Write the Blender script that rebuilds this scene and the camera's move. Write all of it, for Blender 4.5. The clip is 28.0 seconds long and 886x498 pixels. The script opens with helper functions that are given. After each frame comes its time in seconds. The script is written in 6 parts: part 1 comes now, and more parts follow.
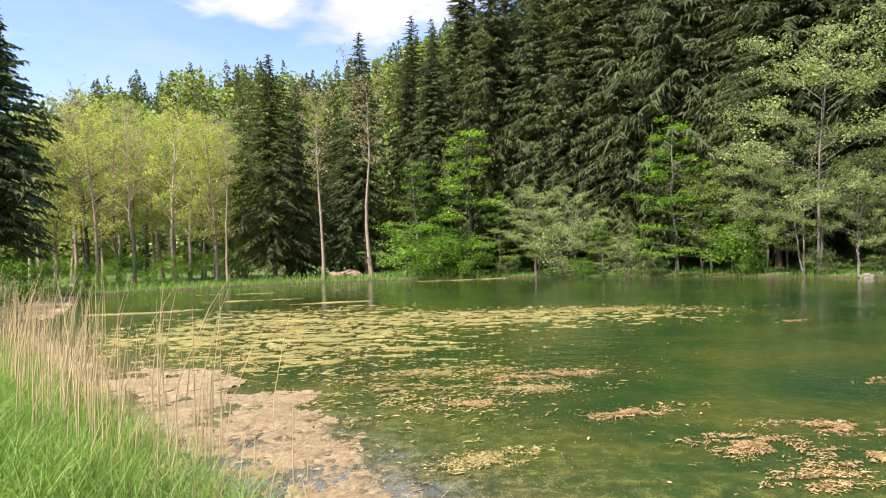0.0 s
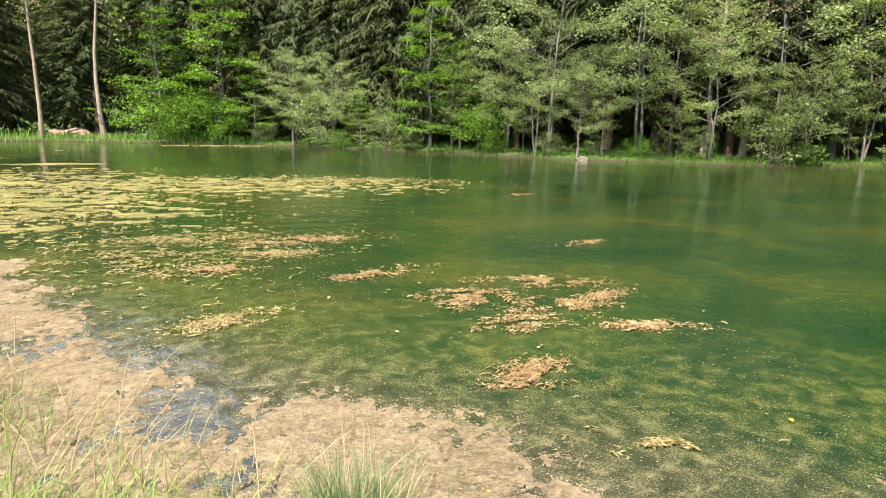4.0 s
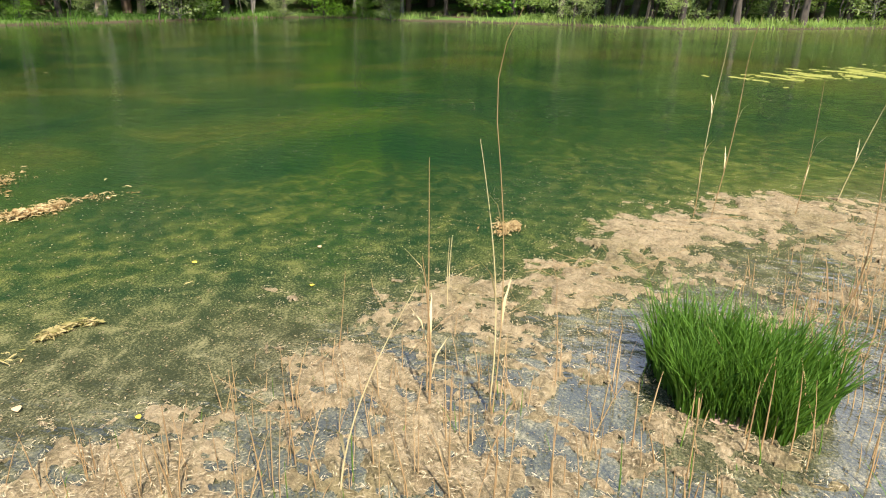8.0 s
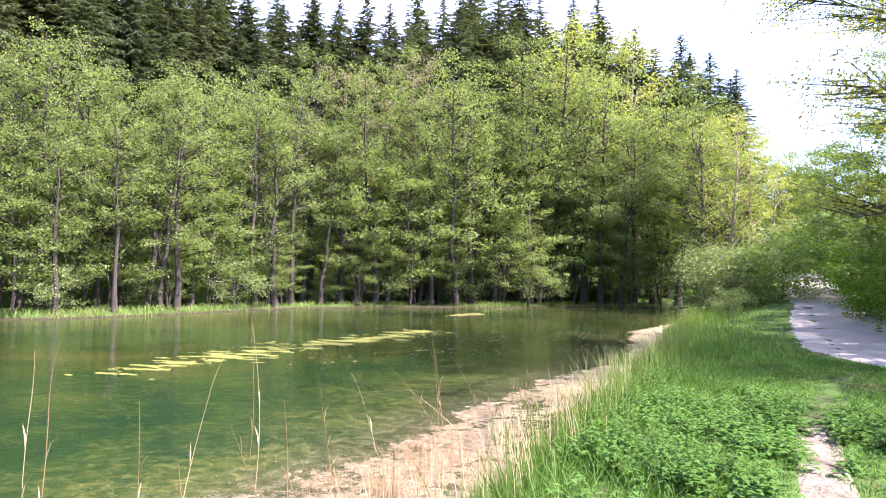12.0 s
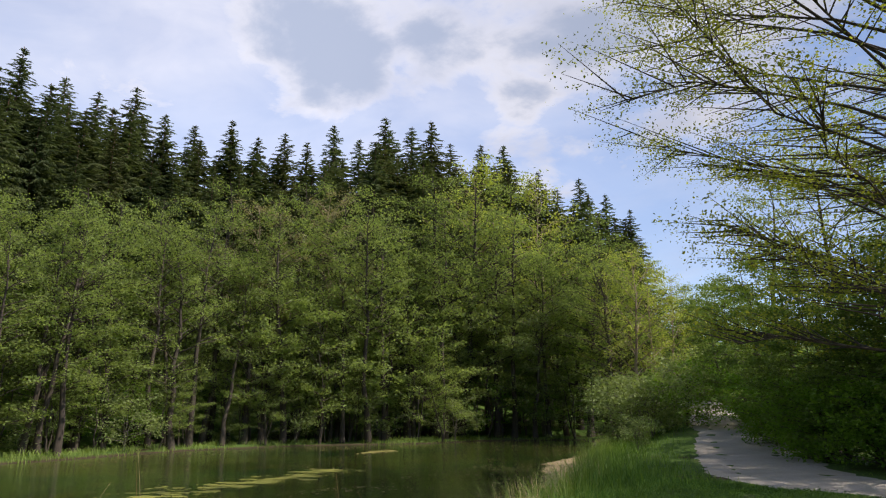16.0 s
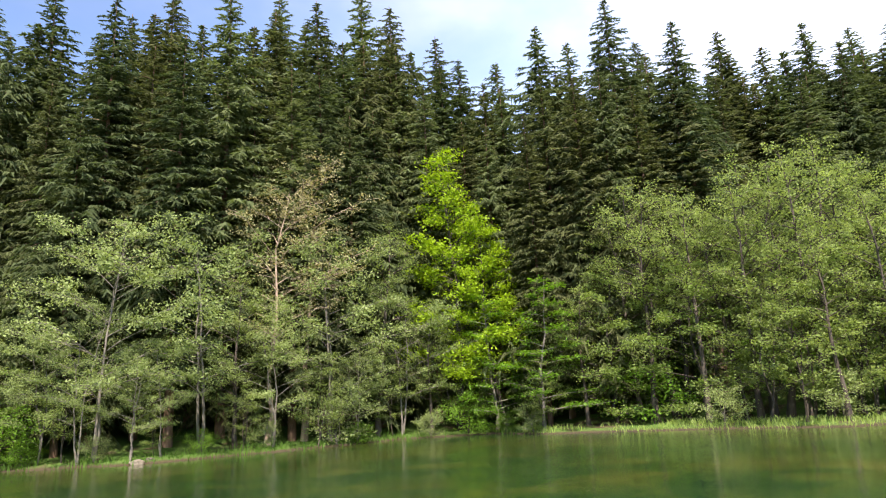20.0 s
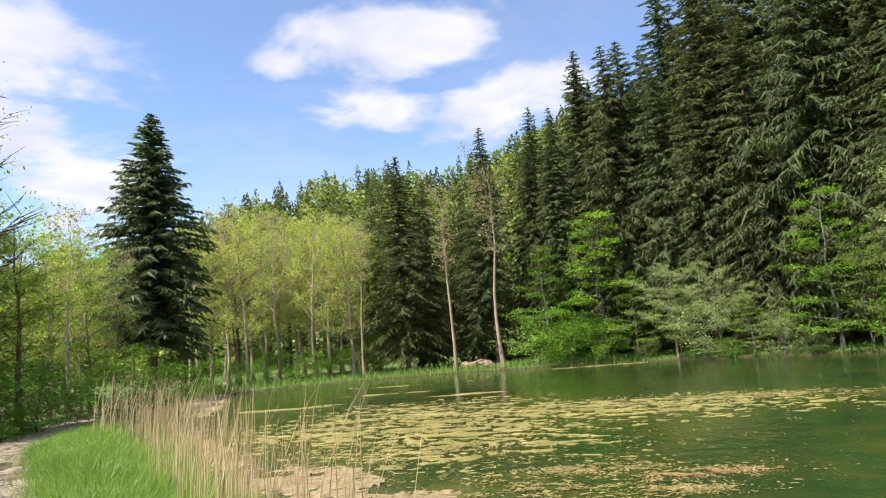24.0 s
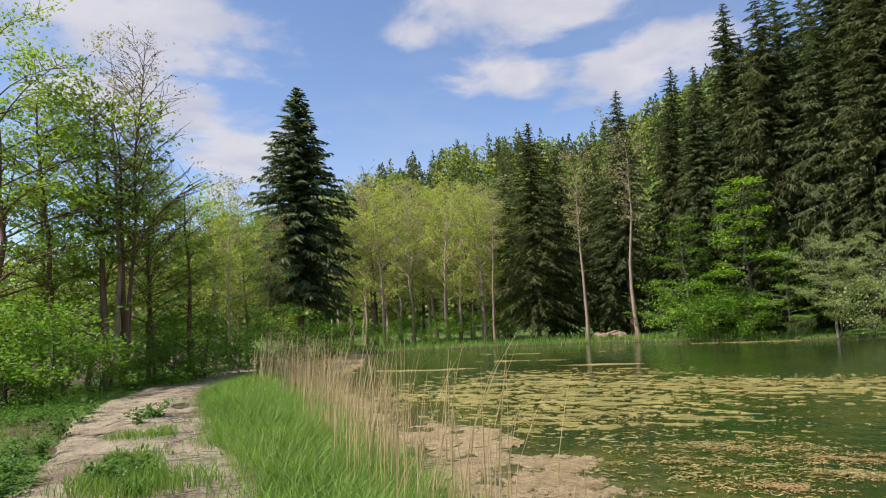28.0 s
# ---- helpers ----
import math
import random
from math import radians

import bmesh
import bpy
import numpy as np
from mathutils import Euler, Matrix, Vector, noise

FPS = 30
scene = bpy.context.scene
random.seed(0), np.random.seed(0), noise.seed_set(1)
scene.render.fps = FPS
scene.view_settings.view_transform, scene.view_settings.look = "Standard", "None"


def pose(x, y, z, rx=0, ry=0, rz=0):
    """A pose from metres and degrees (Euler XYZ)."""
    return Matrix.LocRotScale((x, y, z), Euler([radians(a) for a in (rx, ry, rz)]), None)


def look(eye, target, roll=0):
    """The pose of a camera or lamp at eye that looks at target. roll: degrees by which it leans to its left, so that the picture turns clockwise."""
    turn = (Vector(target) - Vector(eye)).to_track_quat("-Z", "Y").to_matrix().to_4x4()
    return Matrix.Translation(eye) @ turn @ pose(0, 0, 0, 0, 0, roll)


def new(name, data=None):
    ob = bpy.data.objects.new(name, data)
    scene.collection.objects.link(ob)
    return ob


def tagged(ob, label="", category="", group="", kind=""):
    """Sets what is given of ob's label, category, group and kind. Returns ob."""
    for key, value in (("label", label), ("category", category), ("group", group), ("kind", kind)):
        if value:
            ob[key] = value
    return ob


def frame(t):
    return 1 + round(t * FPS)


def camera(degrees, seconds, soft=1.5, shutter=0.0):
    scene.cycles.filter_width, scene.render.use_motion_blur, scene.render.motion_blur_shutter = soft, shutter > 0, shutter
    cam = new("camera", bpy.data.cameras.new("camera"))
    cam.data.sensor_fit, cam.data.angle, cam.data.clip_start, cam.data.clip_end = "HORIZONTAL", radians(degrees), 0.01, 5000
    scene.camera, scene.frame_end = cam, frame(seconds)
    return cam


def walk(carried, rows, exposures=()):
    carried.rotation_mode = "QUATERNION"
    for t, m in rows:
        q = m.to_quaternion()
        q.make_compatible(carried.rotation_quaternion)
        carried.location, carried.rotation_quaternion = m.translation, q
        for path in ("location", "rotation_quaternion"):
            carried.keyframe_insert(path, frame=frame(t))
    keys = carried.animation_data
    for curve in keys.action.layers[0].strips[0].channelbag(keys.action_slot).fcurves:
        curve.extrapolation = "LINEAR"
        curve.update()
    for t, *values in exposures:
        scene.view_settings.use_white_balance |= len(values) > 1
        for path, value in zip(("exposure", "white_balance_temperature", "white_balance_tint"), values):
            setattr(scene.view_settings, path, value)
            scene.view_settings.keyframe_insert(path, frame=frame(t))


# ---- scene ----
cam = camera(68.9, 28.0, soft=1.15)
ROWS = [
    (0.0, -0.041, 0.530, 1.875, 0.68, 0.29, 2.11),
    (0.5, -0.046, 0.504, 1.884, 0.67, -2.05, 1.89),
    (1.0, -0.024, 0.488, 1.870, -0.83, -2.72, 1.44),
    (1.5, -0.004, 0.509, 1.859, -3.23, -4.43, 0.79),
    (2.0, 0.015, 0.512, 1.845, -5.30, -5.28, -0.45),
    (2.5, 0.033, 0.517, 1.836, -8.49, -6.28, -0.24),
    (3.0, 0.054, 0.500, 1.824, -11.95, -7.54, -0.39),
    (3.5, 0.075, 0.482, 1.812, -15.86, -9.22, -0.95),
    (4.0, 0.095, 0.465, 1.801, -20.10, -11.12, -1.45),
    (4.5, 0.116, 0.447, 1.789, -24.55, -13.04, -1.45),
    (5.0, 0.157, 0.438, 1.783, -29.07, -14.92, -1.04),
    (5.5, 0.203, 0.431, 1.771, -34.19, -16.40, -1.05),
    (6.0, 0.247, 0.432, 1.755, -39.42, -17.84, -1.11),
    (6.5, 0.310, 0.407, 1.741, -45.86, -19.04, -0.56),
    (7.0, 0.345, 0.373, 1.737, -52.61, -20.32, 0.16),
    (7.5, 0.416, 0.333, 1.720, -60.25, -21.75, 0.23),
    (8.0, 0.480, 0.269, 1.709, -67.83, -21.97, -0.63),
    (8.5, 0.520, 0.216, 1.729, -74.88, -20.83, -1.58),
    (9.0, 0.576, 0.145, 1.753, -81.86, -18.39, -2.09),
    (9.5, 0.615, 0.091, 1.778, -88.35, -15.72, -1.10),
    (10.0, 0.641, 0.027, 1.811, -93.85, -13.66, -0.16),
    (10.5, 0.666, -0.058, 1.859, -99.61, -9.28, -0.75),
    (11.0, 0.699, -0.156, 1.924, -106.46, -4.39, -1.13),
    (11.5, 0.700, -0.231, 1.973, -111.62, 0.25, -1.83),
    (12.0, 0.671, -0.306, 2.028, -117.11, 2.88, -0.84),
    (12.5, 0.639, -0.357, 2.059, -122.07, 4.65, -0.95),
    (13.0, 0.600, -0.364, 2.090, -126.38, 6.98, -1.00),
    (13.5, 0.548, -0.369, 2.078, -129.67, 8.59, -1.32),
    (14.0, 0.514, -0.370, 2.039, -133.14, 10.19, -1.28),
    (14.5, 0.480, -0.371, 1.999, -135.80, 11.71, -0.74),
    (15.0, 0.446, -0.373, 1.960, -135.87, 13.01, -0.09),
    (15.5, 0.412, -0.374, 1.920, -131.57, 13.95, 0.29),
    (16.0, 0.429, -0.325, 1.899, -124.49, 14.68, 0.41),
    (16.5, 0.481, -0.247, 1.914, -115.14, 14.71, 0.60),
    (17.0, 0.551, -0.162, 1.945, -106.59, 14.59, 0.32),
    (17.5, 0.601, -0.075, 1.973, -99.10, 14.26, 1.14),
    (18.0, 0.632, 0.020, 1.998, -90.44, 13.63, 2.20),
    (18.5, 0.630, 0.096, 1.989, -82.15, 13.36, 3.22),
    (19.0, 0.604, 0.188, 1.973, -72.54, 13.19, 4.00),
    (19.5, 0.587, 0.295, 1.966, -63.66, 13.32, 3.91),
    (20.0, 0.579, 0.395, 1.974, -56.02, 13.49, 3.09),
    (20.5, 0.526, 0.451, 1.985, -48.56, 13.10, 3.40),
    (21.0, 0.453, 0.472, 1.979, -41.59, 12.90, 3.26),
    (21.5, 0.380, 0.493, 1.972, -34.89, 12.85, 2.64),
    (22.0, 0.307, 0.513, 1.965, -27.43, 12.54, 2.15),
    (22.5, 0.235, 0.534, 1.958, -18.16, 11.57, 2.41),
    (23.0, 0.120, 0.553, 1.934, -7.63, 10.13, 3.26),
    (23.5, 0.030, 0.584, 1.931, 2.16, 9.20, 3.85),
    (24.0, -0.084, 0.605, 1.934, 12.17, 8.64, 4.50),
    (24.5, -0.155, 0.603, 1.921, 17.31, 8.09, 1.96),
    (25.0, -0.195, 0.582, 1.917, 20.34, 7.33, 1.48),
    (25.5, -0.215, 0.584, 1.924, 20.62, 7.59, 1.74),
    (26.0, -0.239, 0.567, 1.901, 22.45, 7.68, 2.10),
    (26.5, -0.242, 0.568, 1.875, 22.54, 7.01, 1.94),
    (27.0, -0.261, 0.569, 1.873, 22.69, 6.48, 1.90),
    (27.5, -0.266, 0.569, 1.879, 23.27, 6.69, 2.35),
    (28.0, -0.267, 0.563, 1.879, 23.45, 6.55, 2.42),
]
# seconds, stops, kelvin, tint
EXPOSURES = [(0.0, 1.12, 6500, 21), (1.0, 1.2, 6450, 21), (2.0, 1.33, 6450, 20), (2.5, 1.36, 6480, 19), (5.0, 1.25, 6500, 14), (7.0, 1.18, 6500, 12), (8.0, 1.1, 6500, 12),
             (9.5, 1.15, 6400, 9), (11.0, 1.62, 6050, 25), (12.0, 1.75, 5850, 36), (13.0, 1.28, 6250, 23), (13.5, 0.87, 6400, 20), (15.5, 0.15, 6700, 16), (17.0, -0.45, 6650, 16),
             (18.0, -0.55, 6600, 16), (18.5, -0.2, 6600, 15), (19.0, 0.22, 6600, 15), (19.5, 0.8, 6650, 16), (20.0, 1.2, 6700, 18), (20.5, 1.3, 6683, 17), (22.5, 1.25, 6616, 15),
             (23.0, 1.28, 6600, 16), (24.0, 0.92, 6580, 14), (25.0, 0.6, 6560, 14), (28.0, 0.4, 6500, 16)]
walk(cam, [(t, pose(x, y, z, 90 + pitch, roll, yaw)) for t, x, y, z, yaw, pitch, roll in ROWS], EXPOSURES)

# ---- world and sun: azimuths run from +y, positive to the left ----
SUN_AZ, SUN_EL = 133.0, 54.0


def toward(az, el):
    a, e = radians(az), radians(el)
    return Vector((-math.sin(a) * math.cos(e), math.cos(a) * math.cos(e), math.sin(e)))


sun_data = bpy.data.lights.new("sun", "SUN")
sun_data.energy, sun_data.angle, sun_data.color = 5.8, radians(0.5), (1.0, 0.95, 0.86)
sun = new("sun", sun_data)
sun.matrix_world = look(toward(SUN_AZ, SUN_EL) * 100, (0, 0, 0))


class Tree:
    """A small helper to write node trees."""

    def __init__(self, tree):
        self.t = tree
        tree.nodes.clear()

    def n(self, kind, values=None):
        node = self.t.nodes.new(kind)
        for k, v in (values or {}).items():
            if isinstance(v, bpy.types.NodeSocket):
                self.t.links.new(v, node.inputs[k])
            else:
                node.inputs[k].default_value = v
        return node

    def math(self, op, a, b=0.0, clamp=False):
        node = self.n("ShaderNodeMath", {0: a, 1: b})
        node.operation, node.use_clamp = op, clamp
        return node.outputs[0]

    def dot(self, a, b):
        node = self.n("ShaderNodeVectorMath", {0: a, 1: b})
        node.operation = "DOT_PRODUCT"
        return node.outputs["Value"]

    def range(self, v, a, b, c=0.0, d=1.0):
        node = self.n("ShaderNodeMapRange", {"Value": v, "From Min": a, "From Max": b, "To Min": c, "To Max": d})
        node.interpolation_type = "SMOOTHSTEP"
        return node.outputs[0]

    def noise(self, scale, detail=4.0, rough=0.55, vec=None, distort=0.0):
        v = {"Scale": scale, "Detail": detail, "Roughness": rough, "Distortion": distort}
        if vec is not None:
            v["Vector"] = vec
        return self.n("ShaderNodeTexNoise", v).outputs["Fac"]

    def ramp(self, fac, stops):
        node = self.n("ShaderNodeValToRGB", {"Fac": fac})
        el = node.color_ramp.elements
        while len(el) < len(stops):
            el.new(0.5)
        for e, (p, col) in zip(el, stops):
            e.position, e.color = p, (*col, 1.0)
        return node.outputs["Color"]

    def mix(self, fac, a, b, blend="MIX"):
        node = self.n("ShaderNodeMix")
        node.data_type, node.blend_type = "RGBA", blend
        for k, v in ((0, fac), (6, a), (7, b)):
            if isinstance(v, bpy.types.NodeSocket):
                self.t.links.new(v, node.inputs[k])
            else:
                node.inputs[k].default_value = (*v, 1.0) if isinstance(v, tuple) else v
        return node.outputs[2]


def make_world():
    world = bpy.data.worlds.new("sky")
    world.use_nodes = True
    scene.world = world
    k = Tree(world.node_tree)
    sky = k.n("ShaderNodeTexSky")
    sky.sky_type, sky.sun_disc, sky.altitude, sky.dust_density = "NISHITA", False, 500.0, 0.5
    sky.ozone_density = 3.0
    sky.sun_elevation, sky.sun_rotation = radians(SUN_EL), radians(-SUN_AZ)
    way = k.n("ShaderNodeTexCoord").outputs["Generated"]
    sep = k.n("ShaderNodeSeparateXYZ", {0: way})
    # flatten the dome so that clouds get smaller towards the horizon
    high = k.math("MAXIMUM", k.math("ADD", sep.outputs[2], 0.12), 0.05)
    flat = k.n("ShaderNodeCombineXYZ", {0: k.math("DIVIDE", sep.outputs[0], high), 1: k.math("DIVIDE", sep.outputs[1], high), 2: 0.0}).outputs[0]
    puff = k.noise(2.6, 7.0, 0.58, flat, 0.25)
    total = None
    # cloud banks: azimuth, slope of elevation, half width, half height (in direction units), weight
    for az, slope, w, h, amount in ((14.0, 0.50, 0.135, 0.06, 1.0), (16.5, 0.39, 0.10, 0.04, 0.9), (3.5, 0.375, 0.13, 0.065, 0.9), (25.5, 0.465, 0.05, 0.025, 0.7),
                                    (49.0, 0.45, 0.21, 0.075, 0.9), (47.0, 0.33, 0.16, 0.05, 0.85), (40.0, 0.26, 0.12, 0.06, 0.8), (-112.5, 0.61, 0.13, 0.085, 1.25),
                                    (-124.0, 0.62, 0.14, 0.10, 0.8), (-133.0, 0.52, 0.09, 0.05, 0.8), (-60.0, 0.72, 0.16, 0.10, 0.5), (-150.0, 0.75, 0.5, 0.3, 0.8), (-90.0, 0.5, 0.35, 0.05, 0.5)):
        c = toward(az, math.degrees(math.atan(slope)))
        side = Vector((c.y, -c.x, 0)).normalized()
        up = side.cross(c)
        du = k.dot(way, tuple(side))
        dv0 = k.dot(way, tuple(up))
        ahead = k.dot(way, tuple(c))
        q = k.math("ADD", k.math("POWER", k.math("MULTIPLY", du, 1 / w), 2.0), k.math("POWER", k.math("MULTIPLY", dv0, 1 / h), 2.0))
        g = k.math("MULTIPLY", k.math("EXPONENT", k.math("MULTIPLY", q, -0.8)), amount)
        g = k.math("MULTIPLY", g, k.math("GREATER_THAN", ahead, 0.0))
        total = g if total is None else k.math("MAXIMUM", total, g)
    amount = k.math("ADD", k.math("MULTIPLY", total, 0.62), k.math("MULTIPLY", k.math("SUBTRACT", puff, 0.5), 1.15))
    cover = k.range(amount, 0.19, 0.47)
    thin = k.range(k.noise(1.1, 5.0, 0.6, flat), 0.42, 0.78, 0.0, 0.28)
    hazy = k.math("POWER", k.math("MAXIMUM", k.dot(way, tuple(toward(-105.0, 25.0))), 0.0), 3.0)
    veil = k.math("MAXIMUM", k.math("MULTIPLY", cover, 0.95), k.math("ADD", thin, k.math("MULTIPLY", hazy, 0.45)))
    shade = k.noise(3.4, 5.0, 0.55, flat, 0.4)
    cloud = k.ramp(shade, [(0.36, (2.95, 3.15, 3.65)), (0.62, (3.8, 3.88, 4.1))])
    # thick cloud towards the sun's side shows its grey underside
    thick = k.math("MULTIPLY", k.range(amount, 0.34, 0.60), k.range(hazy, 0.25, 0.65))
    cloud = k.mix(k.math("MULTIPLY", thick, 0.95), cloud, (1.75, 2.1, 2.75))
    colour = k.mix(veil, sky.outputs[0], cloud)
    glow = k.math("ADD", k.math("MULTIPLY", hazy, 0.14), 0.14)
    back = k.n("ShaderNodeBackground", {"Color": colour, "Strength": glow})
    k.t.links.new(back.outputs[0], k.n("ShaderNodeOutputWorld").inputs[0])


make_world()

# ---- materials ----


def material(name, build):
    m = bpy.data.materials.new(name)
    m.use_nodes = True
    k = Tree(m.node_tree)
    shader = build(k)
    k.t.links.new(shader, k.n("ShaderNodeOutputMaterial").inputs[0])
    return m


def place_vec(k):
    return k.n("ShaderNodeNewGeometry").outputs["Position"]


def bumped(k, height, strength, distance):
    return k.n("ShaderNodeBump", {"Height": height, "Strength": strength, "Distance": distance}).outputs[0]


def leaf_material(name, dark, light, through_tint, amount=0.35, spread=0.5, other=None, gloss=0.25):
    """Foliage: tint by tree and by leaf, part of the light passes through."""

    def build(k):
        isle = k.n("ShaderNodeNewGeometry").outputs["Random Per Island"]
        tree = k.n("ShaderNodeObjectInfo").outputs["Random"]
        f = k.math("ADD", k.math("MULTIPLY", isle, 1 - spread), k.math("MULTIPLY", tree, spread))
        col = k.ramp(f, [(0.05, dark), (0.95, light)])
        if other:
            col = k.mix(k.range(k.math("FRACT", k.math("MULTIPLY", tree, 7.31)), 0.45, 0.8, 0.0, 0.85), col, k.ramp(isle, [(0.05, tuple(0.45 * c for c in other)), (0.95, other)]))
        patch = k.noise(0.7, 3.0, 0.6, place_vec(k))
        col = k.mix(k.range(patch, 0.35, 0.7, 0.0, 0.35), col, tuple(0.6 * c for c in dark))
        skin = k.n("ShaderNodeBsdfPrincipled", {"Base Color": col, "Roughness": 0.6, "Specular IOR Level": gloss}).outputs[0]
        thru = k.n("ShaderNodeBsdfTranslucent", {"Color": k.mix(1.0, col, through_tint, "MULTIPLY")}).outputs[0]
        mixer = k.n("ShaderNodeMixShader", {0: amount, 1: skin, 2: thru})
        return mixer.outputs[0]

    return material(name, build)


def plain_material(name, low, high, scale=6.0, rough=0.85, bump=0.3, stretch=None, dist=0.01, spec=0.3):
    """Two noise scales between two colours, with matching relief."""

    def build(k):
        v = k.n("ShaderNodeTexCoord").outputs["Object"]
        if stretch:
            v = k.n("ShaderNodeMapping", {"Vector": v, "Scale": stretch}).outputs[0]
        a = k.noise(scale, 6.0, 0.65, v)
        b = k.noise(scale * 0.17, 3.0, 0.5, v)
        f = k.math("ADD", k.math("MULTIPLY", a, 0.65), k.math("MULTIPLY", b, 0.35))
        tree = k.n("ShaderNodeObjectInfo").outputs["Random"]
        f = k.math("ADD", f, k.math("MULTIPLY", k.math("SUBTRACT", tree, 0.5), 0.15))
        col = k.ramp(f, [(0.32, low), (0.68, high)])
        return k.n("ShaderNodeBsdfPrincipled", {"Base Color": col, "Roughness": rough, "Specular IOR Level": spec, "Normal": bumped(k, a, bump, dist)}).outputs[0]

    return material(name, build)


M_SPRUCE = leaf_material("spruce_needles", (0.066, 0.092, 0.039), (0.175, 0.208, 0.088), (0.9, 1.0, 0.5), 0.45, 0.6, (0.15, 0.16, 0.062), 0.08)
M_FIR = leaf_material("fir_needles", (0.06, 0.09, 0.045), (0.22, 0.265, 0.12), (0.95, 1.0, 0.6), 0.42, 0.2, None, 0.1)
M_PALE = leaf_material("pale_alder_leaves", (0.19, 0.25, 0.085), (0.39, 0.47, 0.18), (1.0, 1.05, 0.55), 0.45)
M_MID = leaf_material("fresh_alder_leaves", (0.17, 0.235, 0.065), (0.40, 0.50, 0.16), (1.0, 1.02, 0.58), 0.6, 0.35)
M_BRIGHT = leaf_material("bright_beech_leaves", (0.11, 0.23, 0.02), (0.24, 0.41, 0.05), (1.0, 1.05, 0.4), 0.48)
M_LIME = leaf_material("lime_maple_leaves", (0.24, 0.38, 0.015), (0.40, 0.55, 0.03), (1.0, 1.0, 0.35), 0.48)
M_YELLOW = leaf_material("young_aspen_leaves", (0.32, 0.39, 0.07), (0.60, 0.66, 0.17), (1.0, 1.0, 0.5), 0.52, 0.4)
M_TAN = leaf_material("budding_twigs", (0.27, 0.26, 0.125), (0.43, 0.415, 0.21), (1.0, 0.9, 0.5), 0.4)
M_BEECHLEAF = leaf_material("sparse_beech_leaves", (0.26, 0.31, 0.04), (0.45, 0.47, 0.10), (1.0, 1.0, 0.45), 0.6)
M_FARLEAF = leaf_material("far_leaves", (0.15, 0.21, 0.04), (0.33, 0.39, 0.085), (1.0, 1.0, 0.45), 0.4, 0.0)
M_LUSH = leaf_material("lush_green_leaves", (0.18, 0.29, 0.045), (0.40, 0.54, 0.11), (1.0, 1.05, 0.4), 0.5)
M_DARKLEAF = leaf_material("shaded_hornbeam_leaves", (0.12, 0.19, 0.04), (0.26, 0.34, 0.09), (1.0, 1.05, 0.5), 0.5)
M_GRASS = leaf_material("meadow_grass", (0.08, 0.175, 0.032), (0.31, 0.46, 0.10), (1.0, 1.05, 0.4), 0.42, 0.1)
M_BANKGRASS = leaf_material("dark_bank_grass", (0.05, 0.13, 0.018), (0.20, 0.34, 0.06), (1.0, 1.05, 0.4), 0.4, 0.1)
M_SEDGE = leaf_material("sedge_blades", (0.06, 0.14, 0.014), (0.15, 0.27, 0.035), (1.0, 1.05, 0.4), 0.38)
M_PALEGRASS = leaf_material("pale_bank_grass", (0.17, 0.27, 0.05), (0.34, 0.44, 0.12), (1.0, 1.0, 0.45), 0.4)
M_RUSH = leaf_material("rush_blades", (0.07, 0.13, 0.04), (0.19, 0.27, 0.10), (1.0, 1.0, 0.5), 0.3)
M_WEED = leaf_material("nettle_leaves", (0.05, 0.13, 0.015), (0.12, 0.24, 0.035), (1.0, 1.1, 0.4), 0.28)
M_STRAW = leaf_material("dry_reed", (0.44, 0.34, 0.155), (0.70, 0.57, 0.32), (1.0, 0.9, 0.6), 0.15)
M_REDREED = leaf_material("old_reed_stalk", (0.22, 0.12, 0.05), (0.42, 0.28, 0.13), (1.0, 0.85, 0.5), 0.1)
M_BARK = plain_material("dark_bark", (0.035, 0.028, 0.022), (0.12, 0.095, 0.072), 9.0, 0.9, 0.6, (1, 1, 0.2), 0.02)
M_REDBARK = plain_material("red_brown_bark", (0.09, 0.05, 0.032), (0.24, 0.15, 0.10), 9.0, 0.9, 0.6, (1, 1, 0.25), 0.02)
M_PALEBARK = plain_material("pale_bark", (0.20, 0.14, 0.095), (0.43, 0.33, 0.24), 7.0, 0.85, 0.4, (1, 1, 0.3), 0.01)
M_GREYBARK = plain_material("grey_bark", (0.085, 0.075, 0.062), (0.24, 0.21, 0.165), 7.0, 0.85, 0.4, (1, 1, 0.3), 0.01)
M_STONE = plain_material("pale_stone", (0.10, 0.085, 0.064), (0.23, 0.195, 0.145), 5.0, 0.85, 0.5)
M_EARTH = plain_material("bare_earth", (0.15, 0.09, 0.06), (0.34, 0.23, 0.155), 3.0, 0.95, 0.5)


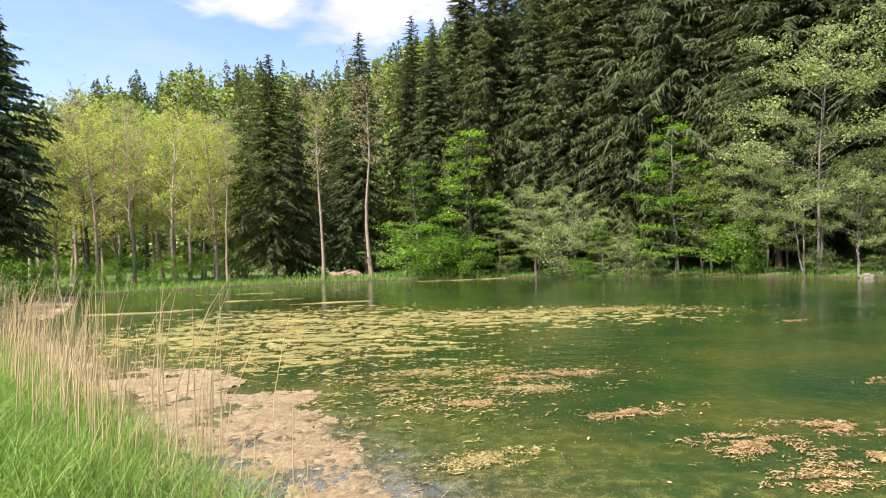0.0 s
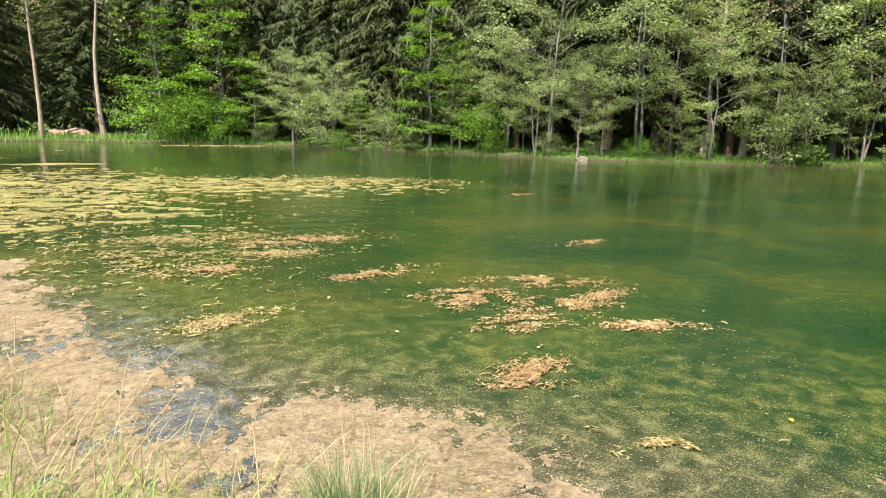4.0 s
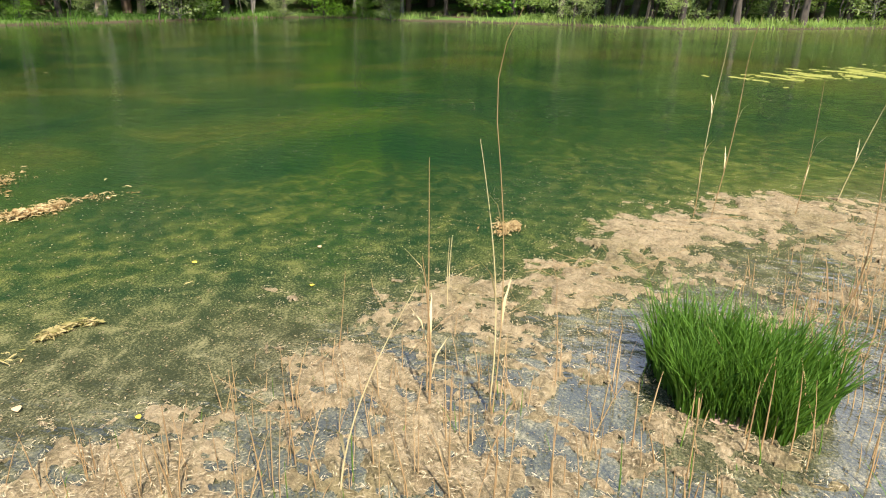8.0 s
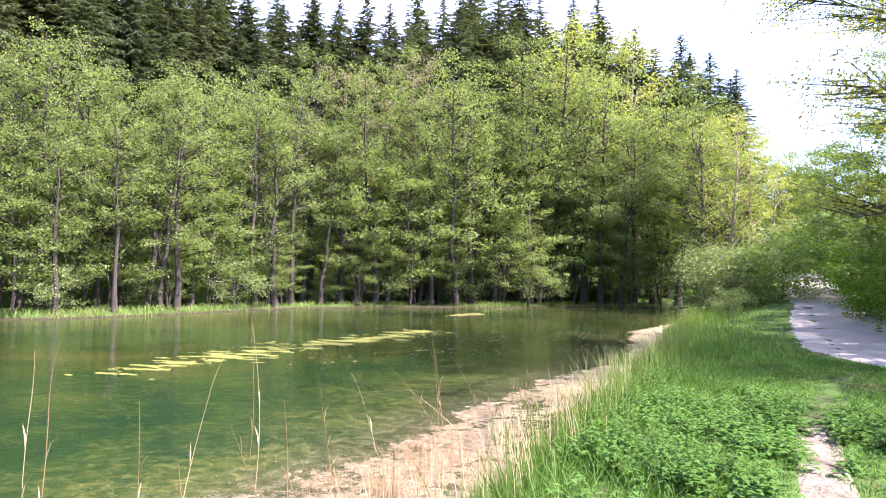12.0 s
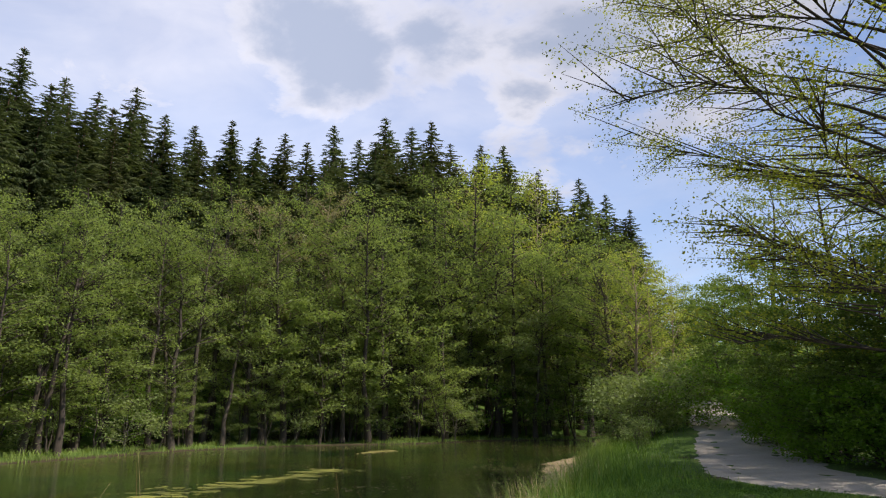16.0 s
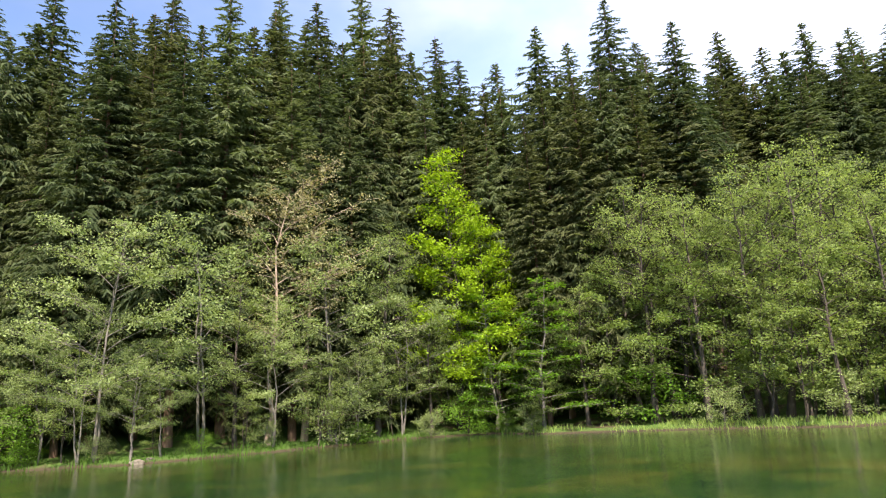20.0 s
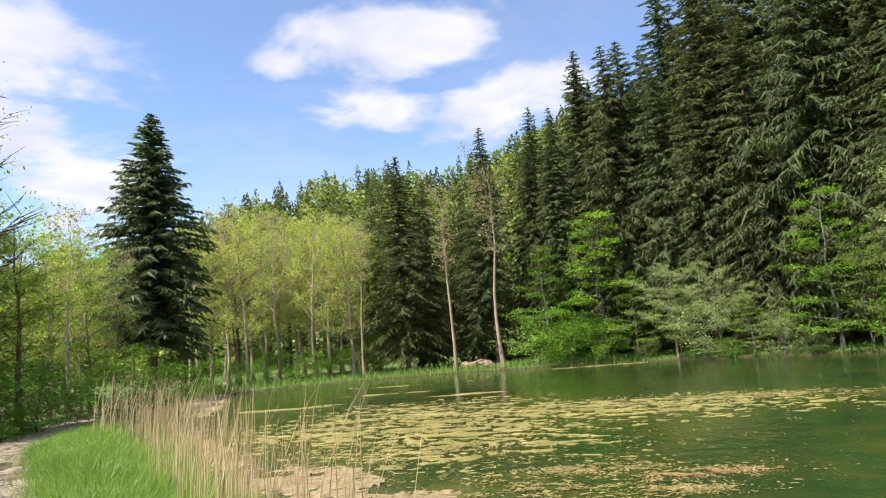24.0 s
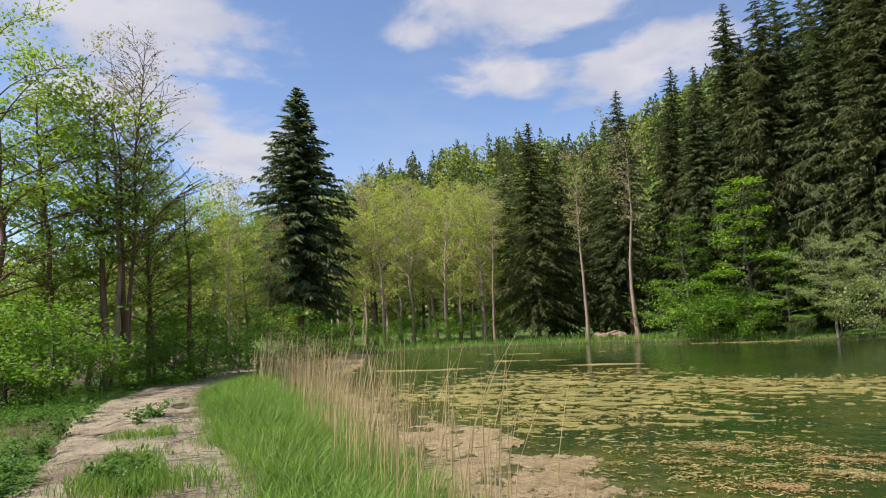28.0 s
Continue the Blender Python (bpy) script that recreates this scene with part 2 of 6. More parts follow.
def ground_build(k):
    v = place_vec(k)
    z = k.n("ShaderNodeSeparateXYZ", {0: v}).outputs[2]
    fine = k.noise(9.0, 6.0, 0.7, v)
    mid = k.noise(1.3, 5.0, 0.6, v)
    wide = k.noise(0.22, 3.0, 0.5, v)
    green = k.ramp(fine, [(0.3, (0.035, 0.075, 0.012)), (0.7, (0.11, 0.18, 0.035))])
    litter = k.ramp(fine, [(0.3, (0.035, 0.025, 0.014)), (0.7, (0.11, 0.08, 0.045))])
    col = k.mix(k.range(k.math("ADD", k.math("MULTIPLY", mid, 0.5), k.math("MULTIPLY", wide, 0.5)), 0.50, 0.62), green, litter)
    mud = k.ramp(fine, [(0.3, (0.03, 0.022, 0.014)), (0.7, (0.09, 0.065, 0.04))])
    col = k.mix(k.range(z, 0.03, 0.14), mud, col)
    return k.n("ShaderNodeBsdfPrincipled", {"Base Color": col, "Roughness": 0.95, "Specular IOR Level": 0.15, "Normal": bumped(k, fine, 0.6, 0.05)}).outputs[0]


def gravel_build(k):
    v = place_vec(k)
    stones = k.n("ShaderNodeTexVoronoi", {"Vector": v, "Scale": 30.0})
    pebble = k.n("ShaderNodeTexVoronoi", {"Vector": v, "Scale": 75.0})
    fine = k.noise(22.0, 6.0, 0.7, v)
    mid = k.noise(2.6, 5.0, 0.65, v, 0.5)
    wide = k.noise(0.6, 4.0, 0.6, v)
    f = k.math("ADD", k.math("MULTIPLY", fine, 0.5), k.math("MULTIPLY", mid, 0.5))
    col = k.ramp(f, [(0.36, (0.12, 0.085, 0.05)), (0.48, (0.44, 0.35, 0.225)), (0.66, (0.66, 0.56, 0.395))])
    pick = k.n("ShaderNodeSeparateColor", {0: stones.outputs["Color"]}).outputs[0]
    col = k.mix(k.range(pick, 0.72, 0.78, 0.0, 0.55), col, (0.40, 0.36, 0.30))
    col = k.mix(k.range(wide, 0.50, 0.66, 0.0, 0.6), col, (0.20, 0.13, 0.08))
    col = k.mix(k.range(k.noise(1.0, 5.0, 0.7, v, 0.6), 0.56, 0.66, 0.0, 0.6), col, (0.10, 0.13, 0.035))
    h = k.math("ADD", k.math("MULTIPLY", k.math("ADD", stones.outputs["Distance"], pebble.outputs["Distance"]), -0.5), k.math("ADD", fine, mid))
    return k.n("ShaderNodeBsdfPrincipled", {"Base Color": col, "Roughness": 0.92, "Specular IOR Level": 0.2, "Normal": bumped(k, h, 1.0, 0.06)}).outputs[0]


def road_build(k):
    v = place_vec(k)
    fine = k.noise(18.0, 6.0, 0.7, v)
    wide = k.noise(0.5, 4.0, 0.6, v)
    col = k.ramp(k.math("ADD", k.math("MULTIPLY", fine, 0.55), k.math("MULTIPLY", wide, 0.45)), [(0.3, (0.27, 0.235, 0.19)), (0.7, (0.50, 0.45, 0.38))])
    return k.n("ShaderNodeBsdfPrincipled", {"Base Color": col, "Roughness": 0.9, "Specular IOR Level": 0.25, "Normal": bumped(k, fine, 0.5, 0.02)}).outputs[0]


def water_build(k):
    v = place_vec(k)
    flat = k.n("ShaderNodeMapping", {"Vector": v, "Scale": (1.0, 1.0, 0.0)}).outputs[0]
    shallow = k.n("ShaderNodeAttribute")
    shallow.attribute_name = "shallow"
    weedy = k.n("ShaderNodeAttribute")
    weedy.attribute_name = "weedy"
    wide = k.noise(0.085, 4.0, 0.55, flat, 0.6)
    mid = k.noise(0.42, 5.0, 0.6, flat, 0.8)
    fine = k.noise(5.5, 7.0, 0.72, flat, 0.5)
    grain = k.noise(80.0, 3.0, 0.75, flat)
    f = k.math("ADD", k.math("MULTIPLY", wide, 0.55), k.math("MULTIPLY", mid, 0.45))
    basin = k.n("ShaderNodeAttribute")
    basin.attribute_name = "basin"
    f = k.math("SUBTRACT", f, k.math("MULTIPLY", basin.outputs["Fac"], 0.10))
    col = k.ramp(f, [(0.36, (0.006, 0.026, 0.009)), (0.46, (0.016, 0.037, 0.009)), (0.55, (0.035, 0.046, 0.010)), (0.68, (0.062, 0.058, 0.015))])
    # weeds just under the surface, thicker towards the near shore
    weed = k.math("ADD", k.math("MULTIPLY", fine, 0.55), k.math("MULTIPLY", mid, 0.45))
    weed = k.range(k.math("ADD", weed, k.math("MULTIPLY", weedy.outputs["Fac"], 0.15)), 0.50, 0.74, 0.0, 0.6)
    col = k.mix(weed, col, k.ramp(fine, [(0.35, (0.045, 0.058, 0.012)), (0.65, (0.12, 0.125, 0.022))]))
    # fine scraps in the surface film
    dust = k.math("MULTIPLY", k.range(k.math("ADD", k.math("MULTIPLY", grain, 0.7), k.math("MULTIPLY", fine, 0.3)), 0.48, 0.60), weedy.outputs["Fac"])
    col = k.mix(k.math("MULTIPLY", dust, 0.48), col, (0.22, 0.205, 0.075))
    mud = k.ramp(k.math("ADD", k.math("MULTIPLY", fine, 0.5), k.math("MULTIPLY", grain, 0.5)), [(0.40, (0.024, 0.023, 0.014)), (0.52, (0.07, 0.066, 0.036)), (0.62, (0.24, 0.205, 0.115))])
    col = k.mix(k.math("MULTIPLY", shallow.outputs["Fac"], k.range(mid, 0.3, 0.55, 0.7, 0.95)), col, mud)
    ripple = k.noise(9.0, 3.0, 0.55, k.n("ShaderNodeMapping", {"Vector": flat, "Scale": (1.0, 0.45, 1.0), "Rotation": (0, 0, 0.5)}).outputs[0])
    swell = k.noise(1.6, 2.0, 0.5, flat)
    h = k.math("ADD", k.math("MULTIPLY", ripple, 0.5), swell)
    calm = k.range(k.noise(0.12, 2.0, 0.5, flat), 0.35, 0.65, 0.2, 0.5)
    bump = k.n("ShaderNodeBump", {"Height": h, "Strength": calm, "Distance": 0.05}).outputs[0]
    return k.n("ShaderNodeBsdfPrincipled", {"Base Color": col, "Roughness": k.range(weed, 0.0, 0.7, 0.05, 0.14), "IOR": k.math("ADD", 1.333, k.math("MULTIPLY", shallow.outputs["Fac"], 0.45)), "Normal": bump}).outputs[0]


def scum_build(k):
    v = place_vec(k)
    fibre = k.noise(70.0, 5.0, 0.75, k.n("ShaderNodeMapping", {"Vector": v, "Scale": (1, 0.3, 1), "Rotation": (0, 0, 0.7)}).outputs[0], 2.0)
    cross = k.noise(60.0, 5.0, 0.75, k.n("ShaderNodeMapping", {"Vector": v, "Scale": (0.3, 1, 1), "Rotation": (0, 0, 0.2)}).outputs[0], 2.0)
    mid = k.noise(7.0, 5.0, 0.65, v, 0.8)
    wide = k.noise(1.1, 4.0, 0.6, v)
    f = k.math("ADD", k.math("MULTIPLY", k.math("MAXIMUM", fibre, cross), 0.6), k.math("MULTIPLY", mid, 0.4))
    col = k.ramp(f, [(0.36, (0.09, 0.066, 0.030)), (0.45, (0.25, 0.18, 0.09)), (0.55, (0.455, 0.34, 0.185)), (0.70, (0.62, 0.495, 0.31))])
    col = k.mix(k.range(wide, 0.48, 0.68, 0.0, 0.7), col, k.ramp(f, [(0.4, (0.09, 0.075, 0.02)), (0.6, (0.31, 0.25, 0.10))]))
    clot = k.range(k.noise(8.0, 6.0, 0.75, v, 1.5), 0.50, 0.62, 0.0, 0.55)
    col = k.mix(clot, col, k.ramp(f, [(0.4, (0.06, 0.055, 0.02)), (0.6, (0.23, 0.19, 0.085))]))
    pits = k.range(k.noise(26.0, 6.0, 0.8, v, 1.0), 0.50, 0.60)
    col = k.mix(k.math("MULTIPLY", pits, 0.6), col, (0.085, 0.068, 0.030))
    return k.n("ShaderNodeBsdfPrincipled", {"Base Color": col, "Roughness": 0.8, "Specular IOR Level": 0.3, "Normal": bumped(k, f, 1.0, 0.05)}).outputs[0]


def algae_build(k):
    v = place_vec(k)
    fine = k.noise(16.0, 6.0, 0.75, v, 0.8)
    wide = k.noise(0.9, 4.0, 0.6, v)
    f = k.math("ADD", k.math("MULTIPLY", fine, 0.5), k.math("MULTIPLY", wide, 0.5))
    col = k.ramp(f, [(0.3, (0.07, 0.07, 0.016)), (0.46, (0.155, 0.14, 0.034)), (0.6, (0.26, 0.215, 0.068)), (0.72, (0.40, 0.315, 0.125))])
    return k.n("ShaderNodeBsdfPrincipled", {"Base Color": col, "Roughness": 0.75, "Specular IOR Level": 0.3, "Normal": bumped(k, fine, 0.7, 0.02)}).outputs[0]


def greenmat_build(k):
    v = place_vec(k)
    fine = k.noise(14.0, 6.0, 0.75, v, 0.8)
    col = k.ramp(fine, [(0.3, (0.09, 0.10, 0.012)), (0.5, (0.20, 0.20, 0.03)), (0.7, (0.34, 0.32, 0.08))])
    return k.n("ShaderNodeBsdfPrincipled", {"Base Color": col, "Roughness": 0.7, "Specular IOR Level": 0.3, "Normal": bumped(k, fine, 0.7, 0.02)}).outputs[0]


M_GROUND = material("woodland_ground", ground_build)
M_GRAVEL = material("path_gravel", gravel_build)
M_ROAD = material("road_gravel", road_build)
M_WATER = material("pond_water", water_build)
M_SCUM = material("dried_scum", scum_build)
M_ALGAE = material("tan_algae", algae_build)
M_GREENMAT = material("green_algae", greenmat_build)

# ---- mesh helpers ----


def mesh_of(name, verts, faces, mat, smooth=False):
    """One mesh out of arrays; faces: an array (n, 3) or (n, 4), or a list of such arrays."""
    verts = np.asarray(verts, dtype=np.float32).reshape(-1, 3)
    groups = [np.asarray(g, dtype=np.int32) for g in (faces if isinstance(faces, list) else [faces]) if len(g)]
    me = bpy.data.meshes.new(name)
    me.vertices.add(len(verts))
    me.vertices.foreach_set("co", verts.ravel())
    loops = np.concatenate([g.ravel() for g in groups])
    sizes = np.concatenate([np.full(len(g), g.shape[1], dtype=np.int32) for g in groups])
    starts = np.concatenate([[0], np.cumsum(sizes)[:-1]]).astype(np.int32)
    me.loops.add(len(loops))
    me.loops.foreach_set("vertex_index", loops)
    me.polygons.add(len(sizes))
    me.polygons.foreach_set("loop_start", starts)
    if smooth:
        me.polygons.foreach_set("use_smooth", np.ones(len(sizes), dtype=bool))
    me.materials.append(mat)
    me.update(calc_edges=True)
    return me


def part(name, me, parent, label=""):
    ob = new(name, me)
    ob.parent = parent
    if label:
        tagged(ob, label)
    return ob


def tubes(lines, sides=5):
    """Tapered tubes: lines is a list of (points (n, 3), radii (n,))."""
    vs, fs, at = [], [], 0
    ang = np.arange(sides) * 2 * np.pi / sides
    for pts, rad in lines:
        pts = np.asarray(pts, float)
        d = np.gradient(pts, axis=0)
        d /= np.linalg.norm(d, axis=1, keepdims=True) + 1e-9
        ref = np.where(np.abs(d[:, 2:3]) > 0.9, np.array([[1.0, 0, 0]]), np.array([[0, 0, 1.0]]))
        u = np.cross(d, ref)
        u /= np.linalg.norm(u, axis=1, keepdims=True) + 1e-9
        w = np.cross(d, u)
        ring = pts[:, None] + np.asarray(rad)[:, None, None] * (u[:, None] * np.cos(ang)[None, :, None] + w[:, None] * np.sin(ang)[None, :, None])
        n = len(pts)
        vs.append(ring.reshape(-1, 3))
        i = np.arange(n - 1)[:, None] * sides
        j = np.arange(sides)[None, :]
        a = at + i + j
        b = at + i + (j + 1) % sides
        fs.append(np.stack([a, b, b + sides, a + sides], -1).reshape(-1, 4))
        at += n * sides
    return np.concatenate(vs), np.concatenate(fs)


def hash2(ix, iy, seed):
    h = (ix.astype(np.int64) * 374761393 + iy.astype(np.int64) * 668265263 + seed * 974634777) & 0x7FFFFFFF
    h = ((h ^ (h >> 13)) * 1274126177) & 0x7FFFFFFF
    h = ((h ^ (h >> 16)) * 69069) & 0x7FFFFFFF
    return h / 0x7FFFFFFF


def fbm(x, y, octaves=4, seed=0, gain=0.55):
    x, y = np.asarray(x, float), np.asarray(y, float)
    total, amp, norm = 0.0, 1.0, 0.0
    for o in range(octaves):
        ix, iy = np.floor(x), np.floor(y)
        fx, fy = x - ix, y - iy
        fx, fy = fx * fx * (3 - 2 * fx), fy * fy * (3 - 2 * fy)
        a, b = hash2(ix, iy, seed + o), hash2(ix + 1, iy, seed + o)
        c, d = hash2(ix, iy + 1, seed + o), hash2(ix + 1, iy + 1, seed + o)
        total = total + amp * ((a * (1 - fx) + b * fx) * (1 - fy) + (c * (1 - fx) + d * fx) * fy)
        norm += amp
        amp *= gain
        x, y = x * 2.03 + 11.3, y * 2.03 + 5.7
    return total / norm


def step(a, b, x):
    t = np.clip((np.asarray(x, float) - a) / (b - a), 0, 1)
    return t * t * (3 - 2 * t)


def signed(poly, x, y):
    """Distance to a closed polygon: positive outside, negative inside."""
    x, y = np.asarray(x, float), np.asarray(y, float)
    best, inside = np.full(x.shape, 1e9), np.zeros(x.shape, bool)
    for (x0, y0), (x1, y1) in zip(poly, poly[1:] + poly[:1]):
        dx, dy = x1 - x0, y1 - y0
        t = np.clip(((x - x0) * dx + (y - y0) * dy) / (dx * dx + dy * dy), 0, 1)
        best = np.minimum(best, np.hypot(x - x0 - t * dx, y - y0 - t * dy))
        if y0 != y1:
            inside ^= ((y0 > y) != (y1 > y)) & (x < (x1 - x0) * (y - y0) / (y1 - y0) + x0)
    return np.where(inside, -best, best)


def along(line, x, y):
    """Distance to an open line."""
    best = np.full(np.shape(x), 1e9)
    for (x0, y0), (x1, y1) in zip(line, line[1:]):
        dx, dy = x1 - x0, y1 - y0
        t = np.clip(((x - x0) * dx + (y - y0) * dy) / (dx * dx + dy * dy), 0, 1)
        best = np.minimum(best, np.hypot(x - x0 - t * dx, y - y0 - t * dy))
    return best


# ---- the plan: the pond's shore, the path on the dam and the forest road ----
SHORE = [(-24, 39), (-19.5, 28), (-13.6, 18.8), (-8.2, 12), (-4.4, 7.6), (-2.4, 5.4), (-1.0, 3.7), (0.1, 2.7), (1.0, 1.8), (1.7, 0.9), (2.3, -0.2), (3.2, -1.25), (4.2, -1.5),
         (5.2, -2.3), (6.6, -4.2), (8.7, -6.6), (13.2, -12.8), (20.5, -20.8), (26.5, -29), (33, -38), (41, -42), (45.5, -36), (44, -28), (47, -20), (45, -11), (38.5, -3), (35.5, 2), (36, 10),
         (35, 17), (37, 21.5), (33, 25.5), (24.5, 27.5), (18.5, 30), (14.5, 36), (9.8, 40.7), (1, 46), (-3, 46.2), (-9, 46.8), (-15, 45), (-20, 43)]
PATH = [(-27, 35), (-21.5, 27), (-18, 21), (-15.6, 16.4), (-12.4, 11.7), (-8.5, 7.8), (-5.4, 5.2), (-3.2, 2.8), (-2.0, -0.2), (-1.6, -4.5), (-0.5, -9.5), (1.8, -15)]
ROAD = [(44, -62), (33, -49.5), (24.3, -38), (17.5, -28.5), (13, -21.9), (9.6, -17.9), (5.5, -16.6), (0.5, -16.9), (-7, -19), (-17, -23), (-34, -31)]
TRACK = [(3.1, -4.4), (4.0, -5.4), (4.85, -6.75), (5.6, -7.9), (7.0, -10.3), (8.3, -13.2)]


def ground_z(x, y):
    x, y = np.asarray(x, float), np.asarray(y, float)
    s = signed(SHORE, x, y)
    r, a = np.hypot(x, y), np.degrees(np.arctan2(-x, y))
    near = step(26, 18, np.hypot(x - 2, y - 4)) * 0.14
    z = np.where(s > 0, (0.22 + near) * step(0, 1.1, s), -0.04 - 1.3 * step(0, 5, -s))
    hill = step(12, -4, a) * step(-148, -128, a)
    z = z + hill * 24 * (1 - np.exp(-0.30 * np.maximum(0, s - 5) / 24))
    z = z - 0.9 * step(38, 50, a) * step(7.5, 14, s) * step(150, 100, a)
    z = z + 0.085 * np.clip(r - 33, 0, 34) * step(-137, -143, a) * step(-172, -158, a) * step(0.5, 5, s)
    far = np.interp(a, [-180, -150, -120, -10, 2, 10, 16, 23.5, 30, 36, 50, 80, 120, 180], [0.4, 0.5, 0.9, 1.2, 1.24, 1.3, 1.34, 1.26, 1.08, 0.8, 0.48, 0.4, 0.4, 0.4])
    z = z + far * 40 * step(95, 230, r)
    bumps = (fbm(x * 0.9, y * 0.9, 3, 5) - 0.5) * 0.10 * step(0.3, 1.5, s) + (fbm(x * 0.07, y * 0.07, 3, 8) - 0.5) * 2.0 * step(25, 70, s) * hill
    return z + bumps


def gz(x, y):
    return float(ground_z(np.array([x]), np.array([y]))[0])


def build_ground():
    rays, rings = 540, 190
    ang = np.arange(rays) * 2 * np.pi / rays
    rad = 0.25 * (900 / 0.25) ** (np.arange(rings) / (rings - 1))
    x = (rad[:, None] * np.sin(ang)[None]).ravel()
    y = (rad[:, None] * np.cos(ang)[None]).ravel()
    x, y = np.append(x, 0.0), np.append(y, 0.0)
    z = ground_z(x, y)
    i, j = np.arange(rings - 1)[:, None] * rays, np.arange(rays)[None]
    a, b = i + j, i + (j + 1) % rays
    quads = np.stack([a, b, b + rays, a + rays], -1).reshape(-1, 4)
    j = np.arange(rays)
    fan = np.stack([np.full(rays, rings * rays), (j + 1) % rays, j], -1)
    return tagged(new("ground", mesh_of("ground", np.stack([x, y, z], -1), [quads, fan], M_GROUND, True)), "grassy bank, pond bed and wooded hillside ground", "ground", kind="structure")


def strip(name, line, width, mat, lift, seed, label, category):
    """A worn surface along a line, draped over the ground, with uneven edges."""
    pts = [np.array(line[0], float)]
    for p, q in zip(line, line[1:]):
        p, q = np.array(p, float), np.array(q, float)
        n = max(2, int(np.linalg.norm(q - p) / 0.35))
        pts += [p + (q - p) * (k + 1) / n for k in range(n)]
    pts = np.array(pts)
    for _ in range(30):
        pts[1:-1] = 0.25 * pts[:-2] + 0.5 * pts[1:-1] + 0.25 * pts[2:]
    d = np.gradient(pts, axis=0)
    d /= np.linalg.norm(d, axis=1, keepdims=True)
    side = np.stack([d[:, 1], -d[:, 0]], -1)
    cols = 13
    u = np.linspace(-1, 1, cols)
    n = len(pts)
    wl = width / 2 * (0.85 + 0.35 * fbm(np.arange(n) * 0.22, np.full(n, 3.0), 3, seed))
    wr = width / 2 * (0.85 + 0.35 * fbm(np.arange(n) * 0.22, np.full(n, 9.0), 3, seed + 4))
    w = np.where(u[None] < 0, wl[:, None], wr[:, None])
    xy = pts[:, None] + side[:, None] * (u[None] * w)[..., None]
    x, y = xy[..., 0].ravel(), xy[..., 1].ravel()
    ruts = -min(0.05, 0.03 * width) * np.exp(-((np.abs(u) - 0.5) / 0.2) ** 2)
    z = ground_z(x, y).reshape(n, cols) + lift * (1 - np.abs(u)[None] ** 6) - 0.02 * (np.abs(u)[None] ** 6) + ruts + 0.035 * (fbm(x * 2.5, y * 2.5, 4, seed).reshape(n, cols) - 0.5)
    i, j = np.arange(n - 1)[:, None] * cols, np.arange(cols - 1)[None]
    a = i + j
    quads = np.stack([a, a + 1, a + cols + 1, a + cols], -1).reshape(-1, 4)[:, ::-1]
    return tagged(new(name, mesh_of(name, np.stack([x, y, z.ravel()], -1), quads, mat, True)), label, category, kind="structure")


build_ground()
strip("path", PATH, 2.35, M_GRAVEL, 0.075, 21, "light brown worn gravel footpath on the dam", "path")
strip("worn_track", TRACK[:4], 0.46, M_GRAVEL, 0.03, 27, "bare earth track worn through the bank grass", "path")
strip("road", ROAD, 4.3, M_ROAD, 0.06, 33, "pale grey gravel forest road", "road")


def build_water():
    xs = np.linspace(-30, 52, 247)
    ys = np.linspace(-46, 52, 295)
    x, y = (g.ravel() for g in np.meshgrid(xs, ys))
    n = len(xs)
    s = signed(SHORE, x, y)
    keep = s < 1.6
    i, j = np.meshgrid(np.arange(len(ys) - 1), np.arange(n - 1), indexing="ij")
    a = (i * n + j).ravel()
    ok = keep[a] & keep[a + 1] & keep[a + n] & keep[a + n + 1]
    a = a[ok]
    quads = np.stack([a, a + 1, a + n + 1, a + n], -1)
    used = np.unique(quads)
    index = np.zeros(len(x), int)
    index[used] = np.arange(len(used))
    me = mesh_of("water", np.stack([x, y, 0 * x], -1)[used], index[quads], M_WATER, True)
    here = step(30, 16, np.hypot(x, y))
    basin = np.exp(-((x - 12) ** 2 + (y + 2) ** 2) / 90.0)
    for name, values in (("basin", basin), ("shallow", step(-3.0, -1.3, s) * here), ("weedy", step(-5.5, -1.2, s) * here)):
        me.attributes.new(name, "FLOAT", "POINT").data.foreach_set("value", values[used].astype(np.float32))
    return tagged(new("water", me), "murky green pond water with small ripples", "water", kind="structure")


build_water()

# ---- trees ----


def rhombs(c, size, rng, flat=0.0, slim=0.55):
    """Small leaf faces at the points c; flat: 0 any way, 1 level."""
    n = len(c)
    u = rng.normal(size=(n, 3)) * np.array([1, 1, 1 - 0.8 * flat])
    u /= np.linalg.norm(u, axis=1, keepdims=True)
    up = rng.normal(size=(n, 3)) * (1 - flat) + np.array([0, 0, 1.0]) * (0.4 + flat)
    v = np.cross(up, u)
    v /= np.linalg.norm(v, axis=1, keepdims=True) + 1e-9
    s = (np.asarray(size) * rng.uniform(0.6, 1.35, n))[:, None]
    verts = np.stack([c + u * s, c + v * s * slim, c - u * s, c - v * s * slim], 1).reshape(-1, 3)
    return verts, np.arange(n * 4).reshape(-1, 4)


